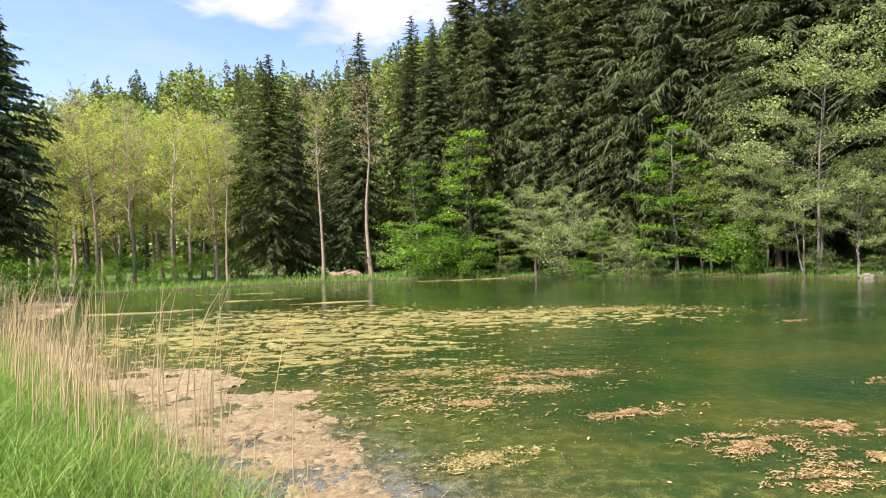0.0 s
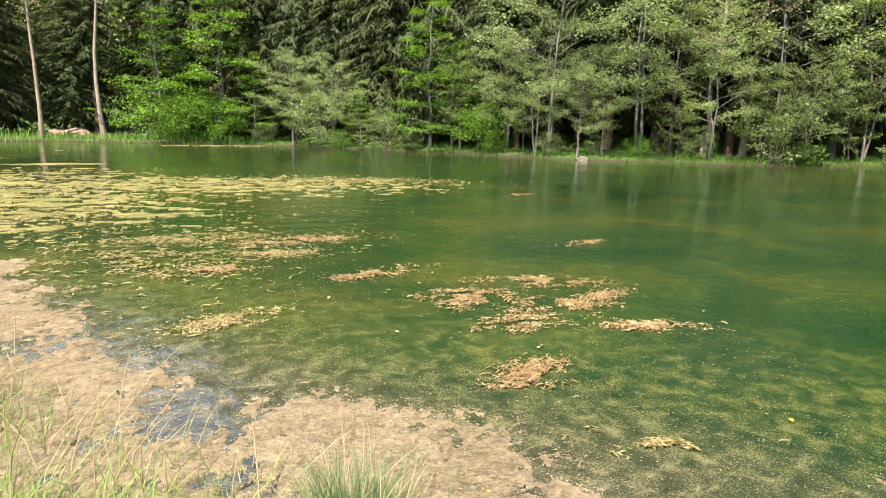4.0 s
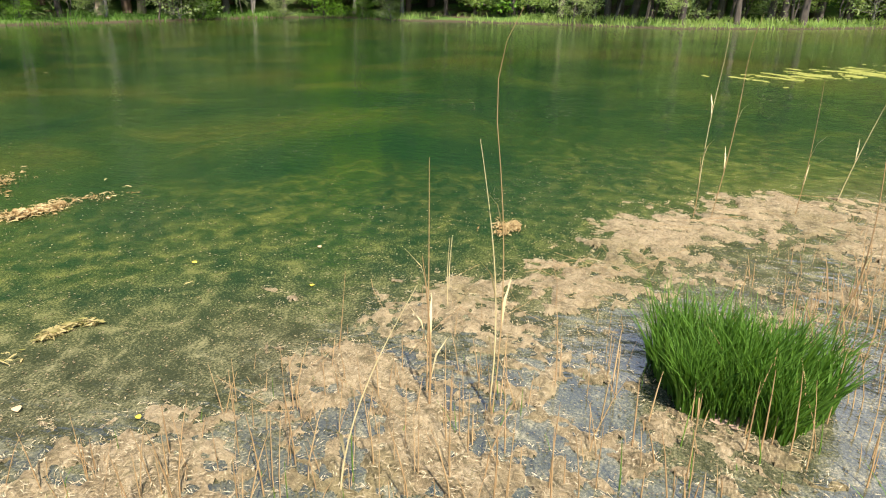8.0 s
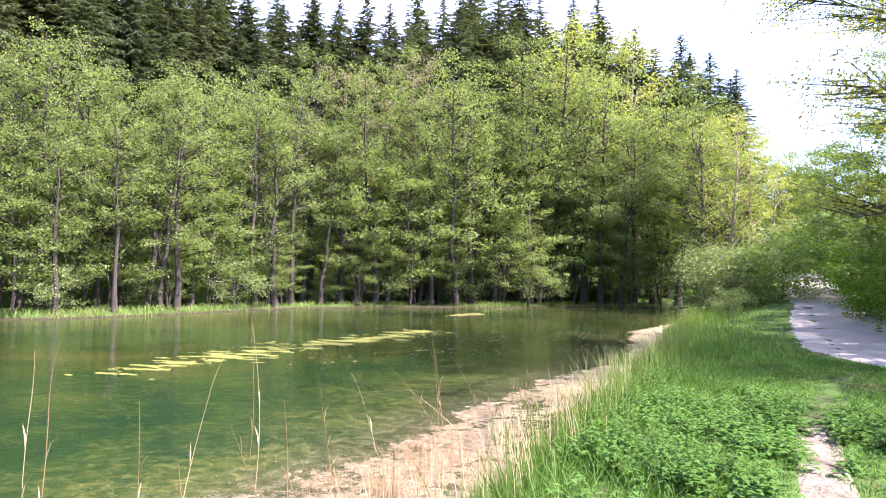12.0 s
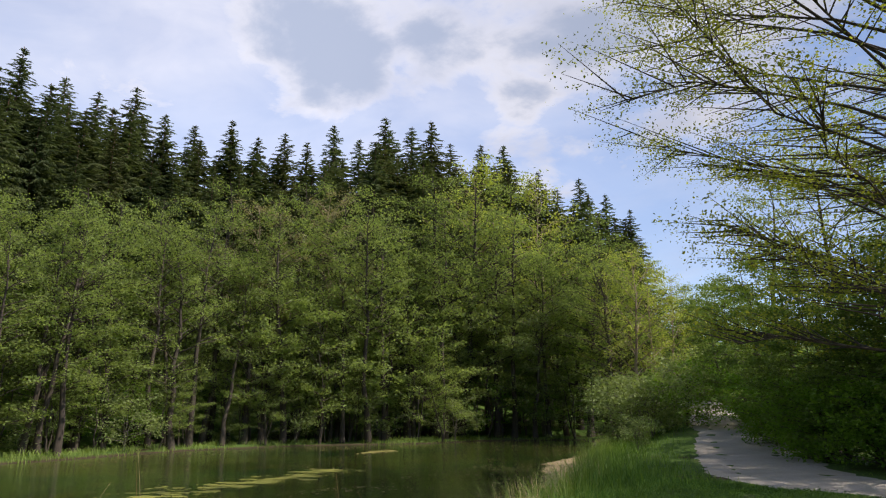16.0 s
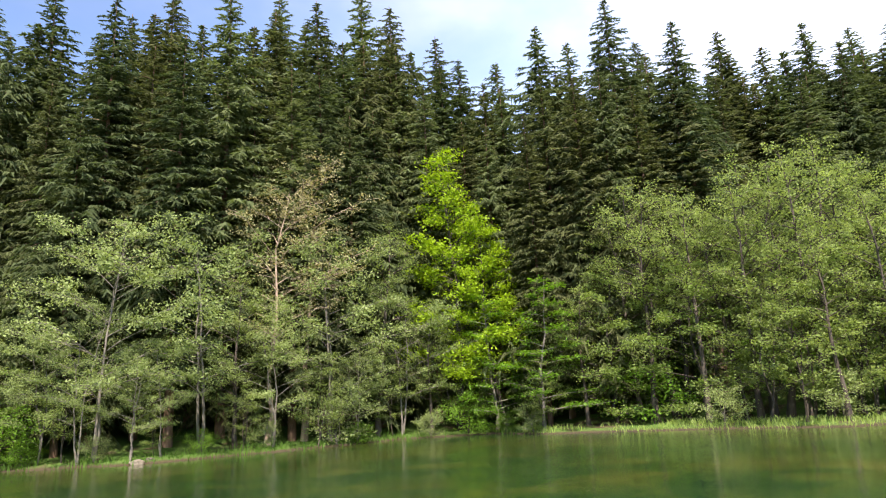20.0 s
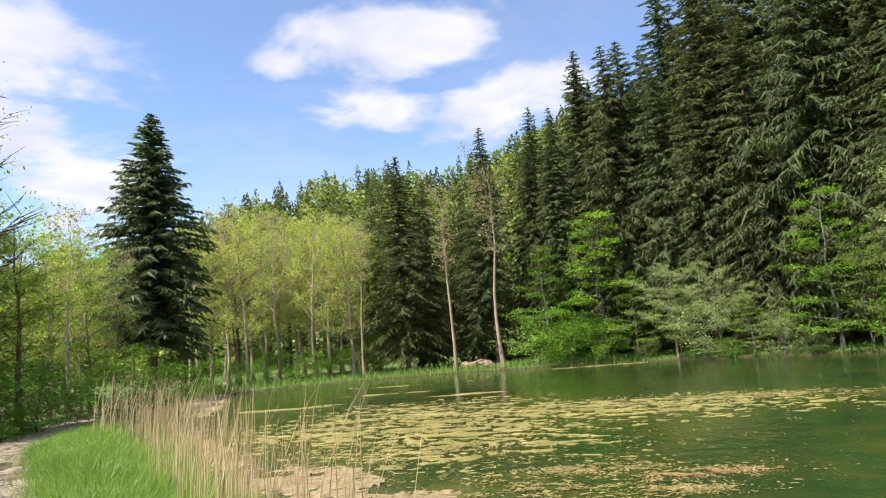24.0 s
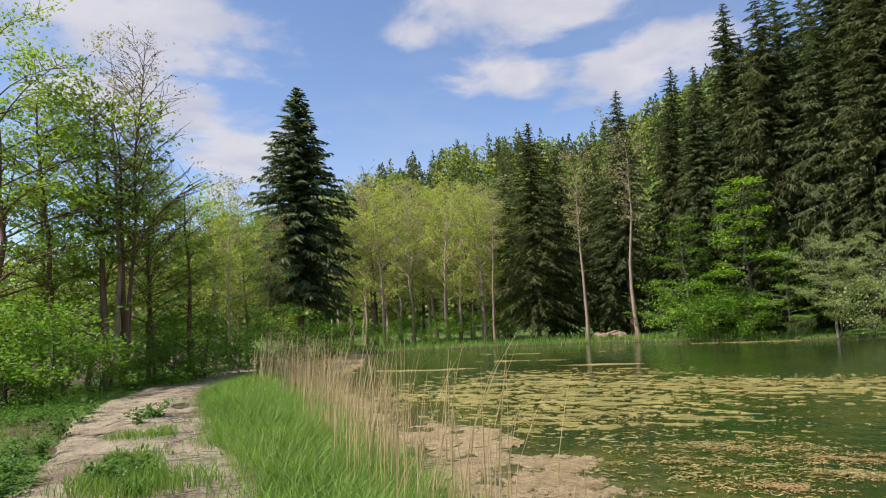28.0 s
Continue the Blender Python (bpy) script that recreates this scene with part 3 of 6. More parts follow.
def broadleaf(seed, H, base, spread, limbs, leaves, size, flat=0.3, radius=0.16, up=0.8, lean=0.0, shape="round", subs=6, droop=0.0, stems=1, loose=0.4, sway=0.012, kink=0.02):
    """Trunk, limbs, and leaf clumps on the twigs: three pairs of verts and faces."""
    rng = np.random.RandomState(seed)
    stem_lines, lines, nodes, weights = [], [], [], []
    for s in range(stems):
        turn = rng.uniform(0, 6.28)
        tilt = lean * (1.0 if stems == 1 else rng.uniform(0.5, 1.6))
        hh = H * (1 if s == 0 else rng.uniform(0.7, 0.95))
        t = np.linspace(0, 1, 9)
        wob = np.cumsum(rng.normal(0, sway * hh, (9, 2)), axis=0)
        wob -= wob[0]
        trunk = np.stack([wob[:, 0] + math.cos(turn) * tilt * hh * t ** 1.3, wob[:, 1] + math.sin(turn) * tilt * hh * t ** 1.3, hh * t], -1)
        r0 = radius * (1 if stems == 1 else 0.65)
        stem_lines.append((trunk, r0 * (1 - 0.93 * t) * np.where(t == 0, 1.35, 1)))
        for k in range(limbs // stems):
            f = base + (0.97 - base) * ((k + rng.uniform(0, 1)) / (limbs // stems))
            p0 = np.array([np.interp(f, t, trunk[:, a]) for a in range(3)])
            g = (f - base) / (1 - base)
            if shape == "round":
                prof = 0.45 + 0.75 * math.sin(math.pi * min(1, 0.15 + 0.8 * g)) - 0.35 * g
            elif shape == "cone":
                prof = 1.05 - 0.9 * g
            elif shape == "high":
                prof = 0.35 + 0.65 * g - 0.55 * max(0, g - 0.7)
            else:
                prof = 0.8 - 0.4 * g
            L = spread * H * prof * rng.uniform(0.75, 1.2)
            az = k * 2.4 + rng.uniform(-0.5, 0.5) + turn
            rise = up * (0.6 + 0.7 * g) * rng.uniform(0.7, 1.2)
            q = np.linspace(0, 1, 5)
            out = L * q
            limb = p0 + np.stack([np.cos(az + 0.25 * q) * out, np.sin(az + 0.25 * q) * out, L * (rise * q - (0.25 * rise + droop) * q * q)], -1) + np.cumsum(rng.normal(0, kink * L, (5, 3)), axis=0) * q[:, None]
            rr = min(0.055, r0 * (1 - 0.9 * f) * 0.45) + 0.006
            lines.append((limb, rr * (1 - 0.85 * q)))
            for b in range(subs):
                e = 0.3 + 0.7 * (b + rng.uniform(0, 1)) / subs
                c0 = np.array([np.interp(e, q, limb[:, a]) for a in range(3)])
                ba = az + rng.choice([-1, 1]) * rng.uniform(0.4, 1.2)
                bl = L * rng.uniform(0.25, 0.5) * (1.15 - 0.5 * e) + 0.15
                w = np.linspace(0, 1, 3)
                sub = c0 + np.stack([np.cos(ba) * bl * w, np.sin(ba) * bl * w, bl * w * (rng.uniform(-0.1, 0.6) * (1 - flat) + 0.15 - droop)], -1)
                lines.append((sub, (rr * 0.4 + 0.004) * (1 - 0.8 * w)))
                nodes += [sub[1], sub[2], 0.5 * (sub[1] + sub[2])]
                weights += [bl] * 3
    nodes, weights = np.array(nodes), np.array(weights)
    clumps = max(20, leaves // 4)
    pick = rng.choice(len(nodes), clumps, p=weights / weights.sum())
    centre = nodes[pick] + rng.normal(0, loose, (clumps, 3)) * np.array([1, 1, 0.75 - 0.5 * flat])
    pos = np.repeat(centre, 4, axis=0) + rng.normal(0, 0.12 + 0.25 * loose, (clumps * 4, 3)) * np.array([1, 1, 0.8 - 0.55 * flat])
    pos[:, 2] = np.maximum(pos[:, 2], 0.1)
    return tubes(stem_lines, 7), tubes(lines, 5), rhombs(pos, size, rng, flat)


def conifer(seed, H, base, width, levels, per, twigs, lift=0.0, hang=0.5, wide=0.13, radius=0.22):
    """Trunk and drooping branch sprays of a spruce or fir."""
    rng = np.random.RandomState(seed)
    t = np.linspace(0, 1, 7)
    trunk = np.stack([rng.normal(0, 0.02, 7) * t * 3, rng.normal(0, 0.02, 7) * t * 3, H * t], -1)
    lines = []
    n = levels * per
    g = np.clip(base + (1 - base) * (np.arange(n) + rng.uniform(-per, per, n) * 0.5) / n, base, 0.99)
    ang = np.arange(n) * 2.4 + rng.normal(0, 0.3, n)
    side_gap = 1.0 + 0.22 * np.sin(ang * 2 + seed) * np.sin(g * 11 + seed)
    L = width * H * (1.04 * (1 - g) ** 0.74 + 0.018) * rng.uniform(0.42, 1.2, n) * np.minimum(1, 0.6 + 3.0 * (g - base)) * side_gap
    slope = lift + 0.55 * (g - 0.35) + rng.normal(0, 0.08, n)
    z0 = g * H
    # bare low branches
    for i in range(0, n, max(1, n // 26)):
        q = np.linspace(0, 1, 4)
        lines.append((np.stack([np.cos(ang[i]) * L[i] * q, np.sin(ang[i]) * L[i] * q, z0[i] + L[i] * (slope[i] * q - 0.35 * q * q)], -1), 0.035 * (1 - 0.8 * q)))
    s = np.tile((np.arange(twigs) + 0.5) / twigs, n) ** 0.8
    b = np.repeat(np.arange(n), twigs)
    s = np.clip(s + rng.normal(0, 0.04, len(s)), 0.04, 1.02)
    Lb, ab, sb = L[b], ang[b], slope[b]
    p = np.stack([np.cos(ab) * Lb * s, np.sin(ab) * Lb * s, z0[b] + Lb * (sb * s - 0.38 * s * s + 0.12 * s ** 4)], -1)
    d = np.stack([np.cos(ab), np.sin(ab), sb - 0.5 * s], -1)
    e = np.stack([-np.sin(ab), np.cos(ab), 0 * ab], -1)
    sign = rng.choice([-1.0, 1.0], len(s))[:, None]
    ln = ((0.15 * Lb * (1.2 - 0.6 * s) + 0.04 + 0.19 * np.minimum(1, Lb / 1.4)) * rng.uniform(0.6, 1.3, len(s)))[:, None]
    way = d * rng.uniform(-0.1, 0.9, (len(s), 1)) + e * sign * rng.uniform(0.0, 0.9, (len(s), 1)) + np.array([0, 0, -1.0]) * (hang * (0.15 + 0.85 * np.minimum(1, Lb / 2.4)) * rng.uniform(0.2, 1.3, len(s)))[:, None]
    w = (wide * rng.uniform(0.7, 1.4, len(s)) * (0.3 + 0.75 * np.minimum(1, Lb / 1.8)))[:, None]
    cross = np.cross(way, rng.normal(size=(len(s), 3)))
    cross /= np.linalg.norm(cross, axis=1, keepdims=True) + 1e-9
    verts = np.stack([p + cross * w, p + way * ln, p - cross * w], 1).reshape(-1, 3)
    return tubes([(trunk, radius * (1 - 0.97 * t) + 0.01)], 8), tubes(lines, 5), (verts, np.arange(len(s) * 3).reshape(-1, 3))


TREES = {}


def tree_kind(kind, variant, make, H, bark, leaf, name, label, category):
    """A prototype: its meshes, kept with the height for which it was drawn."""
    (tv, tf), (bv, bf), (lv, lf) = make
    bv, bf = np.concatenate([tv, bv]), np.concatenate([tf, bf + len(tv)])
    TREES.setdefault(kind, []).append((mesh_of("trunk", bv, bf, bark, True), mesh_of("crown", lv, lf, leaf), H, name, label, category))


def polar(az, d):
    a = radians(az)
    return -math.sin(a) * d, math.cos(a) * d


def plant(kind, x, y, h, variant=0, turn=None, widen=1.0, group="", label="", sink=0.08):
    wood, crown, H, name, text, category = TREES[kind][variant % len(TREES[kind])]
    k = h / H
    turn = random.uniform(0, 360) if turn is None else turn
    base = new(name)
    base.empty_display_size = 0.3
    base.matrix_basis = Matrix.LocRotScale((x, y, gz(x, y) - sink), Euler((0, 0, radians(turn))), (k * widen, k * widen, k))
    part("trunk", wood, base)
    part("crown", crown, base)
    return tagged(base, label or text, category, group)


def far_shore(az):
    """How far the water reaches along a bearing."""
    r = np.arange(1.0, 75, 0.25)
    x, y = -math.sin(radians(az)) * r, math.cos(radians(az)) * r
    wet = signed(SHORE, x, y) < 0
    return float(r[wet].max()) if wet.any() else 20.0


def grow(kind, az, off, slope, variant=0, widen=1.0, group="", label="", d=None, low=1.2):
    """A tree on a bearing, that far behind the shore, whose top stands at that slope above the eye."""
    d = far_shore(az) + off if d is None else d
    if "spruce" in kind and az < -134.5:
        d = max(d, 74.0)
    x, y = polar(az, d)
    h = max(low, (slope * d + 1.9 - gz(x, y)) * (1.02 if "spruce" in kind else 0.94))
    return plant(kind, x, y, h, variant, None, widen, group, label)


for v in range(4):
    tree_kind("spruce", v, conifer(100 + v, 26, (0.06, 0.10, 0.16, 0.08)[v], (0.185, 0.165, 0.155, 0.20)[v], 64, 8, 46, (-0.12, -0.02, -0.15, -0.05)[v], (0.9, 0.5, 0.7, 0.6)[v], 0.058), 26, M_REDBARK, M_SPRUCE,
              "spruce_tree", "tall dark green spruce at the pond's wooded slope", "tree")
for v in range(3):
    tree_kind("thinspruce", v, conifer(140 + v, 24, 0.25, 0.165, 58, 8, 40, -0.03, 0.65, 0.06), 24, M_REDBARK, M_SPRUCE,
              "spruce_tree", "slender dark spruce with a ragged top on the hill", "tree")
tree_kind("fir", 0, conifer(171, 17, 0.19, 0.27, 64, 11, 46, 0.06, 0.45, 0.075, 0.24), 17, M_REDBARK, M_FIR, "fir_tree", "lone dark green conical fir behind the reeds", "tree")
for v in range(3):
    tree_kind("alder", v, broadleaf(200 + v, 12, 0.22, 0.34, 20, 10500, 0.068, 0.35, 0.13, 0.75, 0.10, "round", 8, 0.05, 2, 0.18), 12, M_GREYBARK, M_PALE,
              "alder_tree", "pale green alder with grey stems leaning over the water", "tree")
for v in range(4):
    tree_kind("green", v, broadleaf(230 + v, 16, 0.2, 0.19, 26, 6600, 0.066, 0.35, 0.22, 0.7, 0.05, "round", 7, 0.0, 1, 0.2), 16, M_BARK, M_MID,
              "alder_tree", "fresh green alder with a dark trunk on the far bank", "tree")
for v in range(3):
    tree_kind("young", v, broadleaf(240 + v, 9, 0.18, 0.21, 22, 4200, 0.068, 0.45, 0.085, 0.75, 0.08, "round", 7, 0.0, 2, 0.16, 0.02), 9, M_BARK, M_MID,
              "alder_tree", "thin young alder with dark stems and small fresh leaves", "tree")
for v in range(3):
    tree_kind("lush", v, broadleaf(250 + v, 12, 0.16, 0.22, 28, 9000, 0.062, 0.5, 0.12, 0.7, 0.05, "round", 8, 0.0, 1, 0.2), 12, M_REDBARK, M_LUSH,
              "ash_tree", "lush green young tree beyond the path", "tree")
for v in range(3):
    tree_kind("tan", v, broadleaf(260 + v, 18, 0.35, 0.16, 26, 5200, 0.07, 0.2, 0.16, 1.2, 0.04, "round", 8, 0.0, 1, 0.2), 18, M_PALEBARK, M_TAN,
              "alder_tree", "brownish budding tree with a pale thin trunk", "tree")
for v in range(3):
    tree_kind("yellow", v, broadleaf(280 + v, 15, 0.24, 0.15, 28, 4400, 0.078, 0.2, 0.17, 1.2, 0.03, "round", 8, 0.0, 1, 0.2, 0.006), 15, M_PALEBARK, M_YELLOW,
              "aspen_tree", "slim aspen with yellow-green young leaves", "tree")
for v in range(2):
    tree_kind("birch", v, broadleaf(300 + v, 15, 0.55, 0.12, 16, 1500, 0.08, 0.2, 0.16, 1.5, 0.03, "high", 6, 0.0, 1, 0.25, 0.008), 15, M_PALEBARK, M_TAN,
              "birch_tree", "tall bare-stemmed birch with a thin budding top", "tree")
for v in range(3):
    tree_kind("pole", v, broadleaf(310 + v, 15, 0.42, 0.13, 22, 3200, 0.075, 0.25, 0.19, 0.9, 0.03, "round", 6, 0.0, 1, 0.2, 0.01), 15, M_BARK, M_MID,
              "alder_tree", "slender dark-stemmed alder with leaves only near its top", "tree")
for v in range(3):
    tree_kind("beech", v, broadleaf(320 + v, 9, 0.08, 0.30, 24, 5600, 0.085, 0.85, 0.10, 0.45, 0.03, "cone", 6, 0.05, 1, 0.2), 9, M_GREYBARK, M_BRIGHT,
              "beech_tree", "young beech with bright green layered leaves at the shore", "tree")
for v in range(2):
    tree_kind("lime", v, broadleaf(340 + v, 18, 0.15, 0.20, 28, 14000, 0.105, 0.45, 0.18, 0.9, 0.02, "cone", 8, 0.0, 1, 0.34), 18, M_BARK, M_LIME,
              "maple_tree", "maple in vivid lime green leaf before dark spruces", "tree")
for v in range(3):
    tree_kind("hornbeam", v, broadleaf(360 + v, 12, 0.06, 0.28, 24, 9000, 0.09, 0.4, 0.15, 0.55, 0.05, "round", 8, 0.06, 1, 0.25), 12, M_BARK, M_DARKLEAF,
              "hornbeam_tree", "dense green hornbeam with foliage down to the ground", "tree")
for v in range(3):
    tree_kind("bush", v, broadleaf(380 + v, 3.2, 0.05, 0.42, 18, 3000, 0.06, 0.3, 0.035, 0.8, 0.22, "round", 5, 0.05, 3, 0.22), 3.2, M_GREYBARK, M_PALE,
              "willow_bush", "pale green willow bush at the water's edge", "bush")
for v in range(3):
    tree_kind("shrub", v, broadleaf(390 + v, 3.0, 0.04, 0.45, 18, 3000, 0.062, 0.4, 0.03, 0.7, 0.2, "round", 5, 0.05, 3, 0.24), 3.0, M_BARK, M_BRIGHT,
              "shrub", "leafy bright green shrub on the bank", "bush")

random.seed(11)
# skyline spruces: bearing and slope of the top
SKYLINE = [(7.4, 0.336), (2.8, 0.36), (1.0, 0.355), (-1.7, 0.44), (-4.1, 0.44), (-9.3, 0.54), (-12.0, 0.545), (-15.3, 0.54), (-19.5, 0.58), (-23.8, 0.613), (-28.3, 0.627), (-33, 0.65), (-37.8, 0.673),
           (-42.3, 0.678), (-45.8, 0.667), (-50, 0.693), (-52.8, 0.66), (-57.1, 0.60), (-59.2, 0.556), (-62.7, 0.544), (-66.8, 0.60), (-69.6, 0.562), (-73.4, 0.627), (-75.7, 0.54), (-78.9, 0.56)]
SKYLINE_FAR = [(-82.5, 0.525), (-85.7, 0.482), (-88.9, 0.50), (-92.0, 0.472), (-94.5, 0.46), (-97.3, 0.481), (-99.8, 0.445), (-102.2, 0.436), (-105.3, 0.452), (-107.6, 0.43), (-110, 0.441), (-112, 0.43), (-114.4, 0.462),
               (-116.8, 0.44), (-119.2, 0.48), (-121.7, 0.465), (-123.6, 0.475), (-125.4, 0.436), (-128.3, 0.432), (-130.4, 0.43), (-133.5, 0.38), (-137.2, 0.364), (-139.4, 0.334), (-141.4, 0.306)]
for i, (az, slope) in enumerate(SKYLINE):
    grow("spruce" if i % 3 else "thinspruce", az, 7 + 4 * (i % 2) + (4 if az < -40 else 0), slope, i, 1.1, "spruces on the slope")
for i, (az, slope) in enumerate(SKYLINE_FAR):
    grow("thinspruce", az, 26 + 6 * (i % 2), slope, i, 1.25, "spruces on the slope")
    grow("spruce", az + random.uniform(0.6, 1.4), 18 + 5 * (i % 2), slope * random.uniform(0.80, 0.92), i + 1, 1.1, "spruces on the slope")
for i in range(44):
    az = -80 - i * 1.42 + random.uniform(-0.5, 0.5)
    top = float(np.interp(-az, [-p[0] for p in SKYLINE_FAR], [p[1] for p in SKYLINE_FAR]))
    grow("thinspruce" if i % 3 else "spruce", az, random.uniform(22, 30), top * random.uniform(0.86, 0.95), i, random.uniform(1.4, 1.8), "spruces on the slope")
for i in range(30):
    az = 3.5 - i * 2.72 + random.uniform(-0.7, 0.7)
    top = float(np.interp(-az, [-p[0] for p in SKYLINE], [p[1] for p in SKYLINE]))
    grow("spruce", az, random.uniform(5.0, 9.0), top * random.uniform(0.66, 0.88), i, random.uniform(1.0, 1.25), "spruces on the slope")
for i in range(38):
    az = 1.0 - i * 2.15 + random.uniform(-0.6, 0.6)
    top = float(np.interp(-az, [-p[0] for p in SKYLINE], [p[1] for p in SKYLINE]))
    grow("thinspruce" if i % 2 else "spruce", az, random.uniform(9.0, 14.0), top * random.uniform(0.84, 0.95), i, random.uniform(1.15, 1.4), "spruces on the slope")
# the wide spruce, the birches and the spruces behind them
grow("spruce", 15.2, 6, 0.300, 3, 1.25, "spruces on the slope", "broad dark spruce beside the thin birches")
grow("spruce", 13.0, 9, 0.262, 0, 1.1, "spruces on the slope")
grow("spruce", 17.6, 12, 0.25, 1, 1.1, "spruces on the slope")
grow("spruce", 9.6, 13, 0.24, 2, 1.1, "spruces on the slope")
grow("spruce", 9.0, 7.0, 0.20, 1, 1.15, "spruces on the slope")
grow("spruce", 10.5, 16.0, 0.22, 3, 1.2, "spruces on the slope")
grow("spruce", 7.9, 12.0, 0.25, 0, 1.15, "spruces on the slope")
grow("birch", 11.1, 2.0, 0.255, 0, 1.0, "birches")
grow("birch", 7.0, 2.0, 0.285, 1, 1.0, "birches")
grow("birch", 19.0, 3.5, 0.215, 0, 0.9, "birches")
x, y = polar(35.6, 42.0)
plant("fir", x, y, 17.4, 0)
for i, (az, slope, off) in enumerate(((31.5, 0.235, 8), (30.2, 0.245, 14), (28.6, 0.225, 5), (27.2, 0.23, 11), (26.0, 0.236, 7), (24.6, 0.22, 14), (23.1, 0.243, 5), (22.0, 0.225, 9), (20.8, 0.23, 13), (19.9, 0.215, 6), (18.2, 0.2, 11), (33.0, 0.21, 16), (38.5, 0.18, 20), (41, 0.19, 24))):
    grow("yellow" if i % 4 else "tan", az, off, slope, i, 1.0, "aspens on the flat")
for i in range(16):
    grow("yellow" if i % 4 else "green", 33.5 - i * 1.05, random.uniform(9, 20), random.uniform(0.17, 0.225), i, 1.15, "aspens on the flat")
for i in range(10):
    grow("shrub", 36 - i * 2.0, random.uniform(3, 9), random.uniform(0.0, 0.03), i, 1.2, "shrubs under the aspens")
# shoreline trees: kind, bearing, metres behind the shore, slope of the top
for i, (kind, az, off, slope) in enumerate((
        ("shrub", 4.0, 0.8, 0.045), ("shrub", 1.0, 0.6, 0.035), ("shrub", -1.8, 0.7, 0.03), ("beech", 3.0, 2.6, 0.155), ("beech", -1.6, 2.6, 0.21), ("beech", -4.4, 2.0, 0.10), ("alder", -7.3, 1.0, 0.105),
        ("bush", -9.5, 0.5, 0.05), ("alder", -10.6, 1.2, 0.095), ("beech", -13.0, 1.0, 0.05), ("bush", -15.0, 0.6, 0.02), ("beech", -18.9, 1.6, 0.20), ("beech", -21.5, 2.2, 0.13), ("shrub", -23.0, 0.8, 0.03),
        ("alder", -25.5, 1.4, 0.13), ("alder", -29.0, 1.6, 0.30), ("alder", -28.0, 1.0, 0.17), ("alder", -31.5, 0.8, 0.10), ("alder", -33.6, 1.2, 0.12), ("alder", -36.4, 2.5, 0.30), ("green", -39.0, 2.5, 0.21), ("tan", -41.5, 4.0, 0.36),
        ("tan", -44.4, 4.5, 0.42), ("alder", -42.0, 1.5, 0.17), ("alder", -46.5, 2.0, 0.28), ("bush", -47.0, 0.6, 0.04), ("alder", -48.7, 0.9, 0.10), ("green", -50.5, 2.6, 0.30), ("alder", -52.5, 1.8, 0.20),
        ("lime", -57.6, 3.2, 0.418), ("lime", -61.2, 3.6, 0.30), ("beech", -60.5, 1.6, 0.18), ("green", -55.0, 2.0, 0.17), ("beech", -64.4, 1.6, 0.20), ("shrub", -58.0, 0.6, 0.02), ("bush", -63.5, 0.8, 0.0),
        ("green", -68.0, 3.5, 0.17), ("hornbeam", -70.5, 4.5, 0.19), ("green", -72.5, 5.0, 0.28), ("green", -75.0, 5.5, 0.338), ("hornbeam", -77.5, 4.0, 0.2), ("green", -80.0, 5.0, 0.27), ("green", -83.0, 5.0, 0.33),
        ("green", -85.8, 6.0, 0.352), ("young", -88.5, 4.5, 0.24), ("green", -91.0, 5.5, 0.315), ("green", -93.5, 5.0, 0.25), ("green", -95.8, 6.0, 0.33), ("young", -98.0, 4.0, 0.2), ("green", -100.2, 6.5, 0.322),
        ("green", -102.8, 1.0, 0.29), ("green", -105.4, 6.0, 0.368), ("tan", -108.5, 5.5, 0.34), ("green", -107.0, 4.0, 0.22), ("green", -111.8, 6.0, 0.375), ("tan", -114.0, 6.0, 0.37), ("green", -115.8, 7.0, 0.382),
        ("young", -118.0, 4.0, 0.19), ("green", -120.0, 6.0, 0.36), ("green", -123.7, 7.0, 0.398), ("green", -122.0, 4.0, 0.24), ("green", -126.0, 6.0, 0.40), ("yellow", -128.4, 8.0, 0.423),
        ("young", -125.5, 3.0, 0.13), ("green", -130.8, 8.0, 0.40), ("yellow", -133.6, 9.0, 0.39), ("alder", -129.5, 4.0, 0.2), ("alder", -133.0, 4.0, 0.21), ("green", -136.0, 9.0, 0.30), ("beech", -135.5, 4.0, 0.12), ("hornbeam", -138.0, 10.0, 0.24), ("green", -136.8, 5.0, 0.33), ("yellow", -138.6, 6.0, 0.26))):
    grow(kind, az, off, slope, i, random.uniform(0.95, 1.2), "trees along the far shore")
for i in range(44):
    az = -74 - i * 1.42 + random.uniform(-0.6, 0.6)
    grow("pole", az, random.uniform(1.2, 6.0), random.uniform(0.24, 0.36), i, 1.0, "trees along the far shore")
for i in range(26):
    az = -66 - i * 2.7 + random.uniform(-1, 1)
    grow(("shrub", "bush", "hornbeam")[i % 3], az, random.uniform(4, 11), random.uniform(0.01, 0.09), i, 1.2, "undergrowth on the far shore")
for i in range(20):
    az = -5 - i * 3.1 + random.uniform(-0.9, 0.9)
    grow(("bush", "young", "shrub", "young")[i % 4], az, random.uniform(0.3, 2.2), random.uniform(-0.035, 0.0) if i % 2 == 0 else random.uniform(0.03, 0.12), i, 1.15, "undergrowth on the far shore")
for i in range(24):
    az = -80 - i * 2.35 + random.uniform(-0.7, 0.7)
    grow("young" if i % 4 else "alder", az, random.uniform(3, 9), random.uniform(0.07, 0.24), i, 1.1, "trees along the far shore")
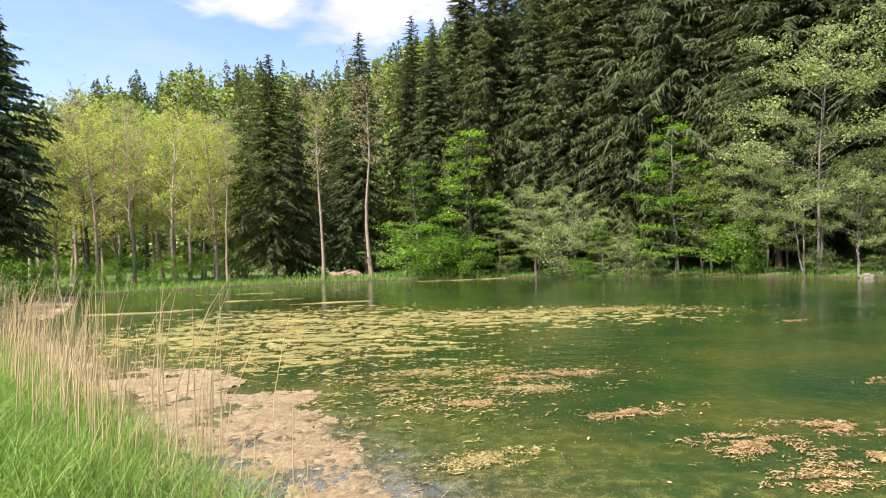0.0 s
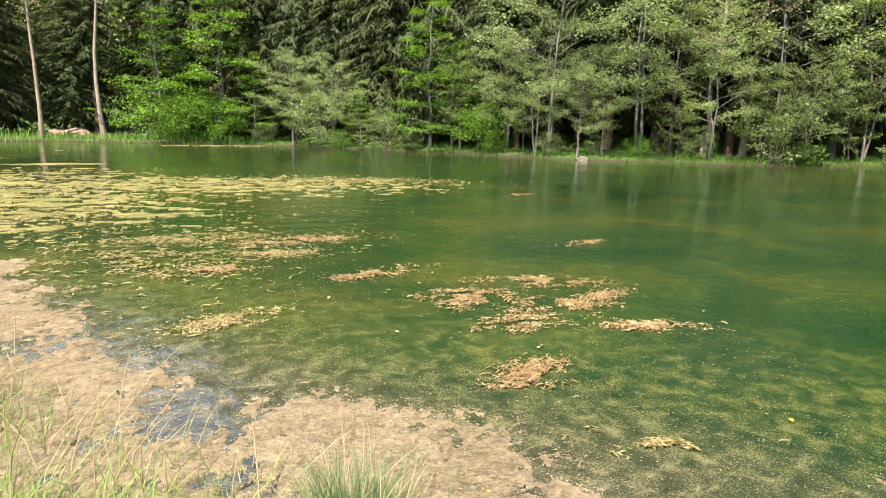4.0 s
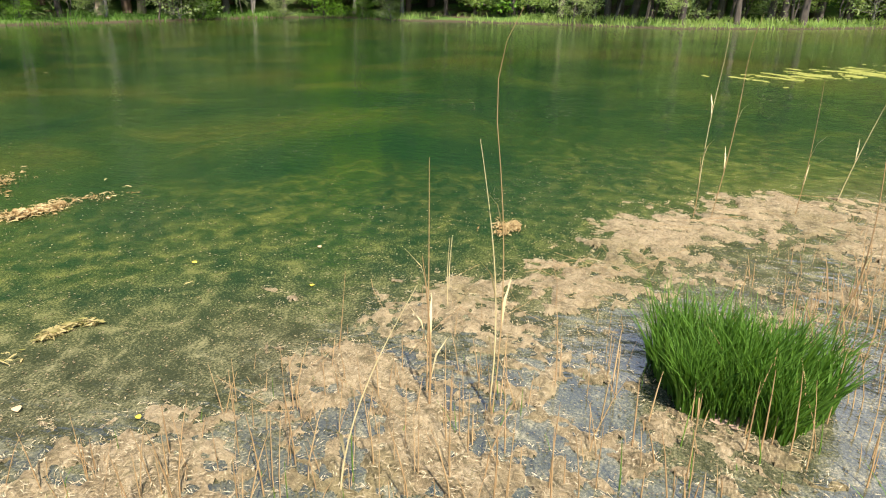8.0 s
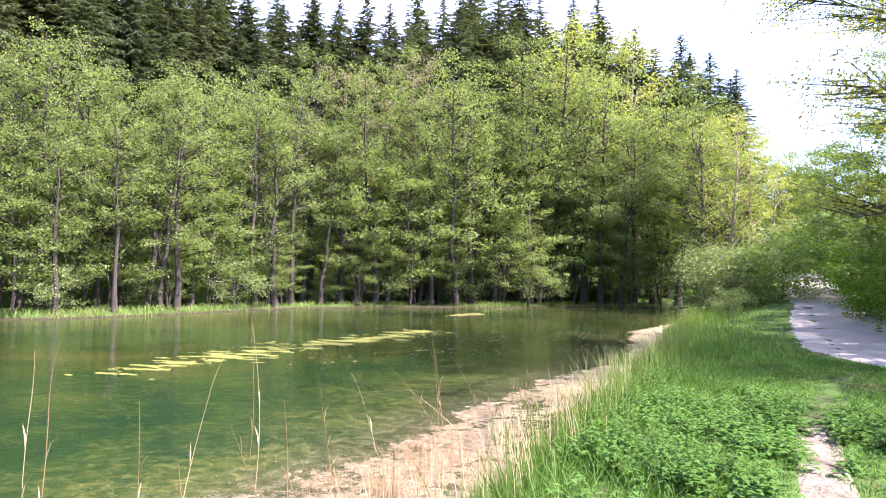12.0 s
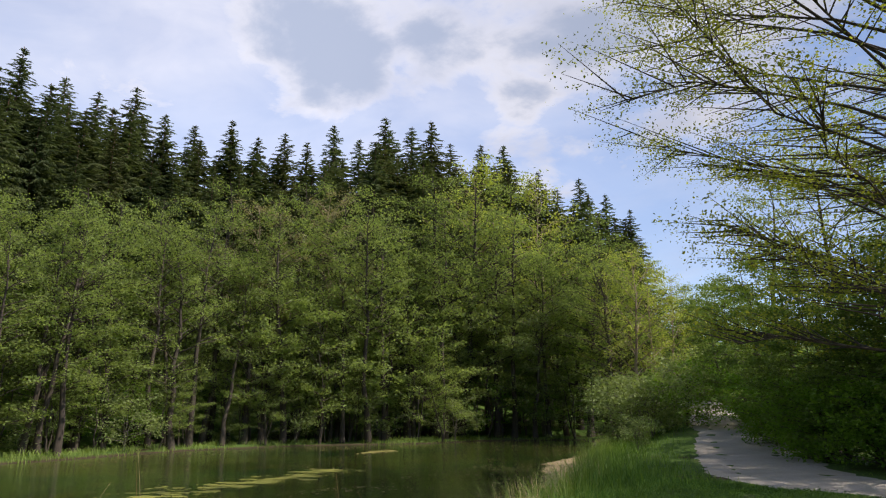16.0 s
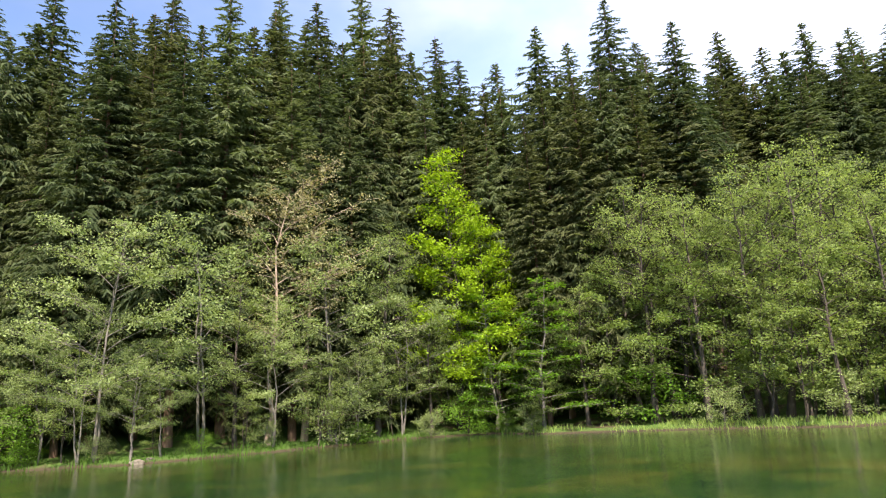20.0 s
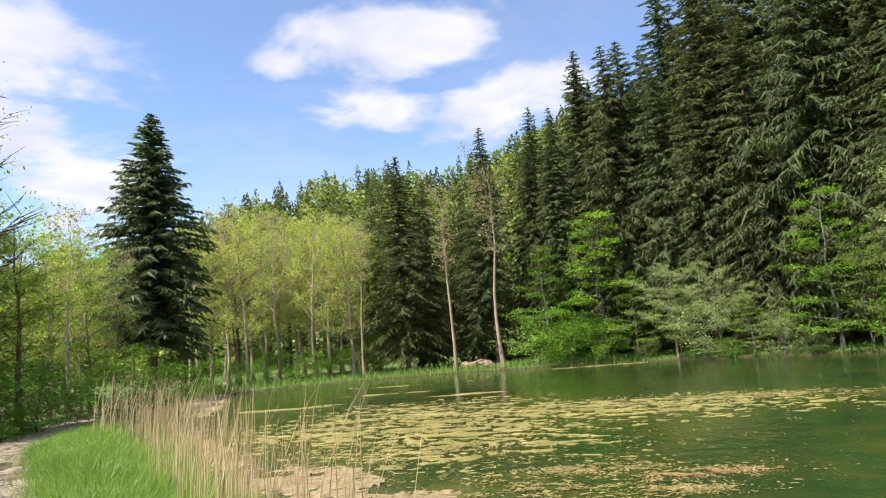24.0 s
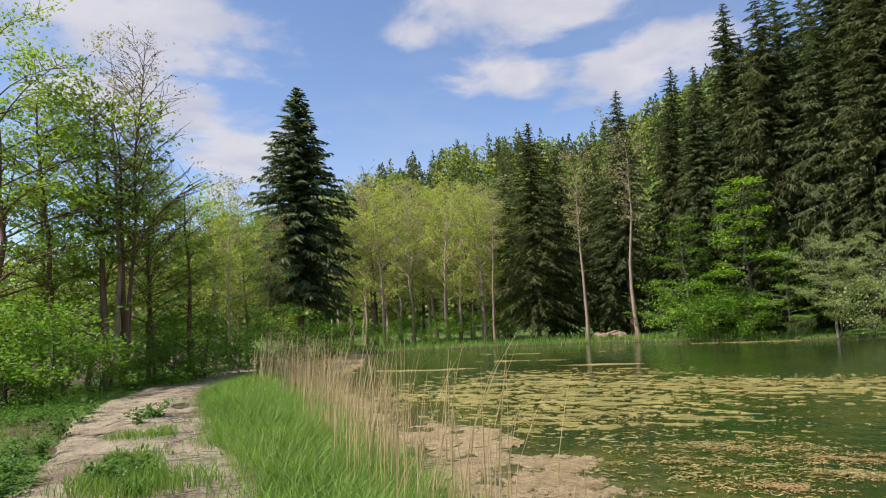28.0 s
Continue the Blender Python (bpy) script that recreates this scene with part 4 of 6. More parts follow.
for i in range(26):
    az = -79 - i * 2.25 + random.uniform(-0.8, 0.8)
    grow("young" if i % 3 else "bush", az, random.uniform(0.8, 4), random.uniform(0.05, 0.19) if i % 3 else random.uniform(0.0, 0.05), i, 1.25, "trees along the far shore")
for i in range(12):
    az = -108 - i * 1.2 + random.uniform(-0.6, 0.6)
    grow("young" if i % 3 else "green", az, random.uniform(0.8, 6), random.uniform(0.10, 0.30), i, 1.15, "trees along the far shore")
# the bushes at the end of the near bank, and the woods along the road
for i, (kind, az, d, h) in enumerate((("bush", -140.9, 45, 3.8), ("bush", -141.6, 44, 4.4), ("bush", -142.9, 47, 4.8), ("bush", -140.4, 36, 1.6), ("shrub", -144.3, 46, 4.0), ("hornbeam", -144.6, 68, 11), ("green", -139.2, 54, 15), ("yellow", -140.6, 50, 14), ("yellow", -142.3, 52, 12), ("green", -141.2, 58, 15), ("yellow", -143.6, 58, 11), ("green", -140.0, 57, 16), ("bush", -140.2, 47, 4.4), ("bush", -138.9, 52, 4.2), ("bush", -139.6, 49, 4.4), ("shrub", -145.2, 74, 4.5), ("shrub", -146.4, 76, 4.5), ("shrub", -147.4, 66, 4.0), ("shrub", -146.0, 82, 5.0), ("hornbeam", -147.4, 64, 10), ("hornbeam", -145.6, 84, 12), ("hornbeam", -146.2, 85, 12), ("hornbeam", -144.6, 75, 11),
                                    ("hornbeam", -148.0, 60, 10), ("hornbeam", -150.3, 44, 10), ("hornbeam", -152.4, 36, 10), ("hornbeam", -155.0, 32, 8), ("hornbeam", -158.0, 29, 6), ("hornbeam", -161.0, 30, 8),
                                    ("hornbeam", -165.0, 28, 11), ("hornbeam", -169.5, 27, 12), ("green", -151.0, 52, 17), ("green", -156.0, 42, 16), ("green", -164.0, 34, 17), ("green", -170.0, 33, 17), ("hornbeam", -176.0, 27, 12),
                                    ("green", -145.5, 95, 16), ("shrub", -153.5, 29.5, 3), ("shrub", -157.0, 26, 3), ("shrub", -166.0, 24.5, 3), ("hornbeam", -148.8, 50, 9), ("hornbeam", -153.6, 31, 6), ("hornbeam", -156.6, 28, 5.5), ("hornbeam", -159.6, 27, 5.5), ("hornbeam", -163.2, 27, 6), ("hornbeam", -167.4, 26, 6), ("shrub", -150.5, 36, 3), ("shrub", -160, 24, 3), ("hornbeam", -147, 70, 12), ("hornbeam", -145.4, 110, 14), ("green", 176.0, 52, 16), ("hornbeam", 168.0, 50, 12), ("green", 160.0, 54, 16))):
    x, y = polar(az, d)
    plant(kind, x, y, h, i, None, 1.1, "trees along the road")
for i in range(16):
    f = i / 15
    x, y = 25.5 - 17.5 * f + random.uniform(-0.4, 0.4), -43.5 + 20.5 * f ** 0.85 + random.uniform(-0.4, 0.4)
    plant("shrub" if i % 3 else "hornbeam", x, y, random.uniform(2.6, 3.8) if i % 3 else random.uniform(5.5, 7.5), i, None, 1.25, "shrubs along the road", "dense dark green shrub at the roadside" if i % 3 else "")
# the great beech by the road
tree_kind("bigbeech", 0, broadleaf(471, 20, 0.14, 0.392, 72, 125000, 0.052, 0.4, 0.34, 1.0, 0.02, "round", 24, 0.03, 1, 0.23, 0.012, 0.06), 20, M_BARK, M_BEECHLEAF, "beech_tree", "large beech with dark trunk and sparse young leaves", "tree")
x, y = polar(-162.6, 23.0)
plant("bigbeech", x, y, 20.0, 0, 140)
for v in range(2):
    tree_kind("bare", v, broadleaf(480 + v, 12, 0.3, 0.2, 46, 900, 0.05, 0.2, 0.085, 1.6, 0.02, "cone", 9, -0.1, 1, 0.2, 0.006), 12, M_REDBARK, M_TAN, "ash_tree", "bare twiggy tree still without leaves", "tree")
    tree_kind("stem", v, broadleaf(490 + v, 10, 0.45, 0.2, 14, 1600, 0.1, 0.5, 0.15, 0.8, 0.06, "high", 6, 0.0, 1, 0.35, 0.01), 10, M_REDBARK, M_LUSH, "alder_tree", "tree with a bare red-brown trunk beyond the path", "tree")
for i, (kind, az, d, h) in enumerate((("bare", 49.0, 23, 11.2), ("bare", 46.8, 25, 8.6), ("stem", 50.0, 23.0, 9.0), ("stem", 49.0, 23.4, 8.6), ("stem", 44.0, 25.5, 7.2), ("stem", 53.2, 23.0, 9.0), ("bare", 36.9, 48, 12.5), ("bare", 29.5, 58, 15.5))):
    x, y = polar(az, d)
    plant(kind, x, y, h, i, None, 1.0, "trees beyond the path")
# trees on the low ground beyond the path
for i, (kind, az, d, h) in enumerate((("lush", 57.4, 22, 12), ("lush", 54.3, 25, 10), ("birch", 49.6, 23, 9.9), ("lush", 51.5, 25, 8.5), ("lush", 47.2, 26, 8.0), ("lush", 44.2, 27, 7.0), ("yellow", 42.5, 31, 7.8), ("yellow", 45.5, 30, 7.5), ("yellow", 40.6, 36, 8.4), ("lush", 43.4, 34, 8.0), ("yellow", 48.6, 33, 8.5), ("lush", 52.8, 26, 7.0),
                                    ("hornbeam", 47.0, 31, 7.5), ("lush", 57.5, 24, 8.0), ("lush", 39.8, 34, 7.8), ("hornbeam", 41.5, 38, 7.0), ("birch", 41.2, 30, 8.0), ("hornbeam", 63, 30, 9), ("green", 70, 42, 12),
                                    ("green", 80, 45, 12), ("hornbeam", 90, 46, 11), ("green", 100, 44, 12), ("hornbeam", 112, 42, 12), ("green", 124, 42, 13), ("hornbeam", 136, 42, 12), ("green", 148, 42, 14))):
    x, y = polar(az, d)
    plant(kind, x, y, h, i, None, 1.0, "trees beyond the path")
for i, (az, d) in enumerate(((56, 18.5), (53.5, 20), (50.5, 21.5), (48, 23.5), (45.5, 22.5), (43, 25), (40.5, 27), (58, 19), (46, 27), (38.5, 31))):
    x, y = polar(az, d)
    plant("shrub", x, y, random.uniform(1.4, 2.6), i, None, 1.2, "shrubs beyond the path", "leafy green shrub under the trees")


def far_woods():
    rng = np.random.RandomState(9)
    need, leafv, need_size, leaf_size = [], [], [], []
    for _ in range(3600):
        a = rng.uniform(-60, 75) if rng.rand() < 0.75 else rng.uniform(75, 300)
        r = rng.uniform(100, 280)
        x, y = polar(a, r)
        z = gz(x, y)
        h = rng.uniform(9, 15)
        fir = rng.rand() < (0.58 if -10 < a < 26 else 0.32)
        n = 150 if -8 < a < 45 else 40
        g = rng.uniform(0.1, 1, n)
        th = rng.uniform(0, 6.28, n)
        if fir:
            rad = 0.26 * h * (1 - g) ** 0.8 * rng.uniform(0.3, 1.1, n)
        else:
            h *= 0.85
            rad = 0.42 * h * np.sqrt(np.clip(1 - (2 * g - 1.0) ** 2, 0, 1)) * rng.uniform(0.5, 1.1, n)
        c = np.stack([x + rad * np.cos(th), y + rad * np.sin(th), z + g * h], -1)
        (need if fir else leafv).append(c)
        (need_size if fir else leaf_size).append(0.28 + 0.5 * (1 - g) if fir else np.full(n, 0.5))
    for name, blobs, size, mat, label in (("far_spruce_wood", need, need_size, M_SPRUCE, "dark spruces on the distant hillside"), ("far_leafy_wood", leafv, leaf_size, M_FARLEAF, "fresh green leafy woods on the distant hillside")):
        v, f = rhombs(np.concatenate(blobs), np.concatenate(size), rng, 0.2, 0.7)
        tagged(new(name, mesh_of(name, v, f, mat)), label, "woods", kind="stuff")


far_woods()

# ---- floating algae ----


SCUM = [(-24.5, 42), (-19.4, 33), (-15.9, 26.5), (-13.8, 21.2), (-6.3, 11.9), (-4.4, 11.4), (-2, 9.4), (-2.2, 8.5), (-1.4, 7.6), (-1, 6.5), (-0.55, 5.4), (-0.1, 4.8), (0.5, 4.4), (1.2, 3.9), (1.65, 3.65), (1.55, 3.0), (1.5, 2.6), (2.0, 2.1),
        (3.3, 1.85), (3.4, 2.25), (4.3, 1.05), (5.9, 0.45), (6.7, -0.2), (6.9, -1.5), (7.5, -2.9), (9.8, -5.6), (12.6, -9.6), (13.3, -12.2), (17, -15.8), (21.5, -20), (26.5, -28.5), (25.5, -29), (12.2, -13.4), (8.0, -7.1), (4.4, -2.6),
        (2.7, -1.6), (1.1, 0.4), (-0.8, 2.4), (-3.2, 4.8), (-9, 11.6), (-14.4, 18.6), (-20.4, 27.6), (-25.4, 40)]


def sheet(name, box, cell, density, mat, label, top=0.022, kind="stuff", seed=0):
    """A floating crust where density (a function of x, y) is above zero."""
    x0, x1, y0, y1 = box
    xs, ys = np.arange(x0, x1, cell), np.arange(y0, y1, cell)
    x, y = (g.ravel() for g in np.meshgrid(xs, ys))
    rng = np.random.RandomState(seed + 5)
    x, y = x + rng.uniform(-0.3, 0.3, len(x)) * cell, y + rng.uniform(-0.3, 0.3, len(y)) * cell
    m = density(x, y)
    n = len(xs)
    i, j = np.meshgrid(np.arange(len(ys) - 1), np.arange(n - 1), indexing="ij")
    a = (i * n + j).ravel()
    ok = (m[a] > 0).astype(int) + (m[a + 1] > 0) + (m[a + n] > 0) + (m[a + n + 1] > 0) >= 2
    a = a[ok]
    quads = np.stack([a, a + 1, a + n + 1, a + n], -1)
    used = np.unique(quads)
    index = np.zeros(len(x), int)
    index[used] = np.arange(len(used))
    z = np.where(m > 0, 0.004 + top * np.minimum(1, m * 1.1) * (0.35 + 1.1 * fbm(x / cell * 0.33, y / cell * 0.33, 2, seed)), -0.012)
    return tagged(new(name, mesh_of(name, np.stack([x, y, z], -1)[used], index[quads], mat)), label, "algae", kind=kind)


# open pools in the crust: place and radius
POOLS = ((4.0, -0.75, 0.75), (4.2, -1.15, 0.5), (3.6, -0.95, 0.45), (5.0, -0.35, 0.4), (-1.45, 5.05, 0.28), (0.05, 4.25, 0.3), (0.25, 3.6, 0.25), (2.4, 1.45, 0.2), (2.98, 0.47, 0.22), (2.2, 1.8, 0.2), (2.0, 1.35, 0.25), (3.75, 0.55, 0.25), (1.25, 2.75, 0.25))
MATS = ((-0.75, 5.5, 0.5), (-1.5, 6.8, 0.6), (-2.5, 8.1, 0.7), (-1.0, 4.6, 0.3), (3.2, 1.75, 0.4), (3.3, 1.15, 0.35), (2.9, 0.85, 0.35), (2.45, 1.2, 0.3), (2.6, 0.45, 0.35), (1.8, 2.15, 0.4), (1.55, 3.05, 0.4), (1.1, 3.0, 0.4), (0.7, 3.8, 0.5))


def scum_density(x, y):
    s = -signed(SCUM, x, y)
    wx, wy = x + 0.5 * fbm(x * 1.3, y * 1.3, 3, 41), y + 0.5 * fbm(x * 1.3, y * 1.3, 3, 42)
    gone = fbm(wx * 1.1, wy * 1.1, 3, 40) * 0.28 + fbm(wx * 4, wy * 2.6, 3, 50, 0.7) * 0.36 + fbm(x * 15, y * 15, 2, 90, 0.9) * 0.36
    wet = 0.0
    for px, py, r in POOLS:
        wet = np.maximum(wet, np.exp(-((x - px) ** 2 + (y - py) ** 2) / r ** 2))
    rich = 0.0
    for px, py, r in MATS:
        rich = np.maximum(rich, np.exp(-((x - px) ** 2 + (y - py) ** 2) / r ** 2))
    return np.clip(s / 0.32, -2.4, 0.34) + (gone - 0.522) * 7.5 - 1.1 * wet + 0.6 * rich


sheet("shore_scum", (-3.3, 8.3, -7.6, 9.6), 0.025, scum_density, M_SCUM, "crusty pinkish tan scum along the near shore", 0.02, seed=1)
sheet("bank_scum", (8.2, 27, -29, -3.2), 0.06, lambda x, y: scum_density(x, y) + 0.5 * step(-0.15, 0.25, -signed(SCUM, x, y)) - 0.45 * step(0.0, 0.4, signed(SCUM, x, y)), M_SCUM, "tan scum lining the grassy bank", 0.008, seed=2)
sheet("reed_scum", (-27, -3.2, 5, 42), 0.11, lambda x, y: scum_density(x, y) + 0.3, M_SCUM, "tan crust of dead matter under the dry reeds", 0.02, seed=3)


def blob_density(spots, grain, cut):
    def density(x, y):
        x, y = x + 0.9 / grain * fbm(x * grain, y * grain, 2, 7), y + 0.5 / grain * fbm(x * grain, y * grain, 2, 8)
        best = np.full(x.shape, -1.0)
        for cx, cy, rx, ry, turn in spots:
            c, s = math.cos(turn), math.sin(turn)
            u, v = ((x - cx) * c + (y - cy) * s) / rx, (-(x - cx) * s + (y - cy) * c) / ry
            best = np.maximum(best, 1 - np.hypot(u, v))
        return np.minimum(best, 0.55) + (fbm(x * grain * 0.6, y * grain * 1.5, 5, 77, 0.7) - cut) * 3.4

    return density


BIG = blob_density(((-4.5, 17.5, 4.6, 6.0, 0.3), (0.5, 18.8, 5.4, 2.6, -0.15), (-2.8, 13.5, 3.0, 2.4, 0.3), (4.4, 19.8, 2.6, 0.8, -0.2)), 3.4, 0.66)
sheet("algae_field", (-10, 8, 10, 25), 0.055, lambda x, y: np.minimum(BIG(x, y) + 2.4 * (fbm(x * 6, y * 11, 2, 79) - 0.52), -0.15 - signed(SCUM, x, y) * -1.0), M_ALGAE, "wide broken field of tan and olive algae", 0.02, seed=7)


def streak(x, y):
    """A long broken drift of algae."""
    away = along([(16.4, -0.9), (18.2, -2.9), (20.3, -5.2), (22.2, -8.9), (24.6, -11.6)], x, y)
    return 0.40 - away / 1.7 + (fbm(x * 1.1 + y * 0.8, (y - x) * 3.2, 5, 78, 0.7) - 0.58) * 3.6


sheet("yellow_algae", (14, 28, -14, 2), 0.08, lambda x, y: streak(x, y), M_GREENMAT, "yellow-green floating algae on open water", 0.012, seed=8)


def flakes(name, spots, n, size, mats, label, kind, seed, squash=0.16):
    """Rafts of long curled scraps lying on the water, one over another."""
    rng = np.random.RandomState(seed)
    cx, cy, rx, ry, turn = np.array(spots)[rng.choice(len(spots), n)].T
    r, a = np.abs(rng.normal(0, 0.75, n)), rng.uniform(0, 6.28, n)
    u, v = rx * r * np.cos(a), ry * r * np.sin(a)
    x, y = cx + u * np.cos(turn) - v * np.sin(turn), cy + u * np.sin(turn) + v * np.cos(turn)
    keep = fbm(x * 4.2, y * 6.5, 3, seed) + rng.uniform(-0.05, 0.05, n) > 0.49
    x, y, turn, n = x[keep], y[keep], turn[keep], int(keep.sum())
    L = size * rng.uniform(0.4, 1.5, n)
    W = L * squash * rng.uniform(0.5, 1.4, n)
    th = turn + rng.normal(0, 0.8, n)
    d, e = np.stack([np.cos(th), np.sin(th)], -1), np.stack([-np.sin(th), np.cos(th)], -1)
    z = rng.uniform(0.004, 0.028, n)
    rows = []
    for t, w, lift in ((-0.5, 0.15, 0.0), (-0.2, 0.9, 0.006), (0.2, 1.0, 0.004), (0.5, 0.2, 0.0)):
        for s in (-1, 1):
            q = d * (L * t)[:, None] + e * (W * w * s * 0.5)[:, None]
            rows.append(np.stack([x + q[:, 0], y + q[:, 1], z + lift + rng.normal(0, 0.003, n)], -1))
    verts = np.stack(rows, 1).reshape(-1, 3)
    o = np.arange(n)[:, None] * 8
    quads = np.concatenate([o + np.array([[2 * i, 2 * i + 1, 2 * i + 3, 2 * i + 2]]) for i in range(3)])
    return tagged(new(name, mesh_of(name, verts, quads, mats)), label, "algae", kind=kind)


M_FLAKE = leaf_material("orange_algae_scraps", (0.21, 0.12, 0.038), (0.44, 0.335, 0.155), (1.0, 0.8, 0.5), 0.1, 0.1)
M_OLIVE = leaf_material("olive_algae_scraps", (0.15, 0.14, 0.03), (0.42, 0.32, 0.14), (1.0, 0.9, 0.5), 0.1, 0.1)
for i, (cx, cy, rx, ry, turn) in enumerate(((2.65, 6.55, 0.42, 0.32, 0.4), (2.25, 4.42, 0.34, 0.2, 0.5), (2.75, 5.55, 0.36, 0.16, 0.2), (3.75, 6.9, 0.45, 0.2, -0.3), (3.5, 6.0, 0.5, 0.26, 0.2), (4.05, 6.15, 0.3, 0.12, 0.4), (3.85, 5.15, 0.4, 0.12, -0.3),
                                            (2.5, 3.25, 0.33, 0.1, -0.35), (1.3, 10.1, 0.7, 0.22, 0.2), (0.9, 9.2, 0.5, 0.25, 0.1), (1.9, 7.75, 0.5, 0.14, 0.3), (0.1, 8.4, 0.5, 0.16, 0.2), (-0.2, 10.6, 0.8, 0.25, 0.1), (7.7, 15.4, 0.35, 0.1, 0.3), (5.0, 1.55, 0.14, 0.1, 0.0), (5.6, 9.0, 0.3, 0.1, 0.2), (0.2, 6.3, 0.4, 0.2, 0.4))):
    flakes("algae_clump", ((cx, cy, rx, ry, turn),), int(420 + 1900 * rx * ry / 0.1), 0.055, M_OLIVE if i in (7, 9, 12, 16) else M_FLAKE, "raft of orange-tan algae scraps floating on the pond", "stuff", 60 + i)
flakes("scattered_scraps", ((-4.5, 17.5, 5.6, 6.0, 0.2), (0.5, 18.8, 6.4, 2.6, -0.15), (-2.8, 13.0, 3.6, 2.6, 0.3), (4.4, 19.8, 3.0, 0.8, -0.2), (-0.6, 9.4, 2.4, 2.0, 0.2)), 16000, 0.085, M_OLIVE, "loose scraps of tan algae drifting together", "stuff", 91, 0.22)
for i, (cx, cy, rx, ry, turn) in enumerate(((36.0, -19.5, 2.5, 0.8, -1.0), (0.9, 43.5, 3.4, 0.25, 0.1), (-9.5, 30, 3.0, 0.5, 0.1), (-11, 36, 4.0, 0.5, 0.0), (-4, 27, 2.2, 0.4, 0.2), (-12, 25, 2.4, 0.5, 0.2))):
    sheet("algae_clump", (cx - 1.5 * rx, cx + 1.5 * rx, cy - 1.5 * rx, cy + 1.5 * rx), 0.12, blob_density(((cx, cy, rx, ry, turn),), 1.4, 0.60), M_ALGAE, "thin strip of tan algae far out on the pond", 0.03, "stuff", 160 + i)


def strew(name, n, box, seed, density, size, mat, label):
    """Short matted fibres where density is above zero."""
    rng = np.random.RandomState(seed)
    x, y = rng.uniform(box[0], box[1], n), rng.uniform(box[2], box[3], n)
    m = density(x, y)
    ok = m > 0.12 - 1.0 * rng.rand(n) ** 3.2
    x, y, m = x[ok], y[ok], m[ok]
    n = len(x)
    L, th = size * rng.uniform(0.4, 1.6, n), 0.9 + 2.5 * fbm(x * 1.2, y * 1.2, 2, 66) + rng.normal(0, 0.9, n)
    d, e = np.stack([np.cos(th), np.sin(th)], -1) * L[:, None], np.stack([-np.sin(th), np.cos(th)], -1) * (L * 0.05)[:, None]
    z = 0.008 + 0.022 * np.clip(m, 0, 1) + rng.uniform(0, 0.014, n)
    arch = rng.uniform(0.0, 0.2, n) * L * 0.3
    rows = [np.stack([x - d[:, 0] / 2, y - d[:, 1] / 2, z], -1), np.stack([x + e[:, 0], y + e[:, 1], z + arch], -1), np.stack([x + d[:, 0] / 2, y + d[:, 1] / 2, z], -1), np.stack([x - e[:, 0], y - e[:, 1], z + arch], -1)]
    return tagged(new(name, mesh_of(name, np.stack(rows, 1).reshape(-1, 3), np.arange(n * 4).reshape(-1, 4), mat)), label, "algae", kind="stuff")


M_FIBRE = leaf_material("scum_fibres", (0.24, 0.175, 0.085), (0.64, 0.52, 0.32), (1.0, 0.9, 0.6), 0.12, 0.05)
strew("scum_fibres", 620000, (-3.2, 8.4, -6.8, 9.4), 97, scum_density, 0.024, M_FIBRE, "matted pale fibres on the shore scum")
strew("bank_fibres", 40000, (8.2, 22, -21, -3.2), 98, scum_density, 0.06, M_FIBRE, "matted pale fibres along the bank")


def specks():
    """Seeds, bubbles and scraps that float on the water."""
    rng = np.random.RandomState(3)
    n = 60000
    d = 1.6 + 26 * rng.uniform(0, 1, n) ** 1.8
    a = np.radians(rng.uniform(-150, 45, n))
    x, y = -np.sin(a) * d, np.cos(a) * d
    rim = signed(SCUM, x, y)
    ok = (signed(SHORE, x, y) < -0.1) & (fbm(x * 0.8, y * 0.8, 4, 13) + 0.30 * step(2.2, 0.0, rim) - 0.12 * step(2, 9, rim) + rng.uniform(-0.08, 0.08, n) > 0.56)
    c = np.stack([x, y, 0 * x + 0.006], -1)[ok]
    v, f = rhombs(c, 0.004 + 0.0006 * d[ok], rng, 1.0, 0.7)
    v[:, 2] = 0.006
    tagged(new("floating_specks", mesh_of("floating_specks", v, f, M_SCUM)), "pale seeds and scraps floating on the water", "debris", kind="stuff")


specks()


def drifting_leaves():
    """Fallen leaves and pads spread over the far corner of the pond."""
    rng = np.random.RandomState(8)
    n = 9000
    x, y = rng.uniform(16, 44, n), rng.uniform(-36, -4, n)
    ok = (signed(SHORE, x, y) < -0.2) & (fbm(x * 0.35, y * 0.35, 4, 15) + 0.18 * step(9, 1, -signed(SHORE, x, y)) + rng.uniform(-0.1, 0.1, n) > 0.60)
    v, f = rhombs(np.stack([x, y, 0 * x], -1)[ok], 0.055, rng, 1.0, 0.7)
    v[:, 2] = 0.007
    tagged(new("drifting_leaves", mesh_of("drifting_leaves", v, f, M_OLIVE)), "yellowish fallen leaves drifting on the water", "leaves", kind="stuff")


drifting_leaves()

# ---- grass, sedge and reeds ----


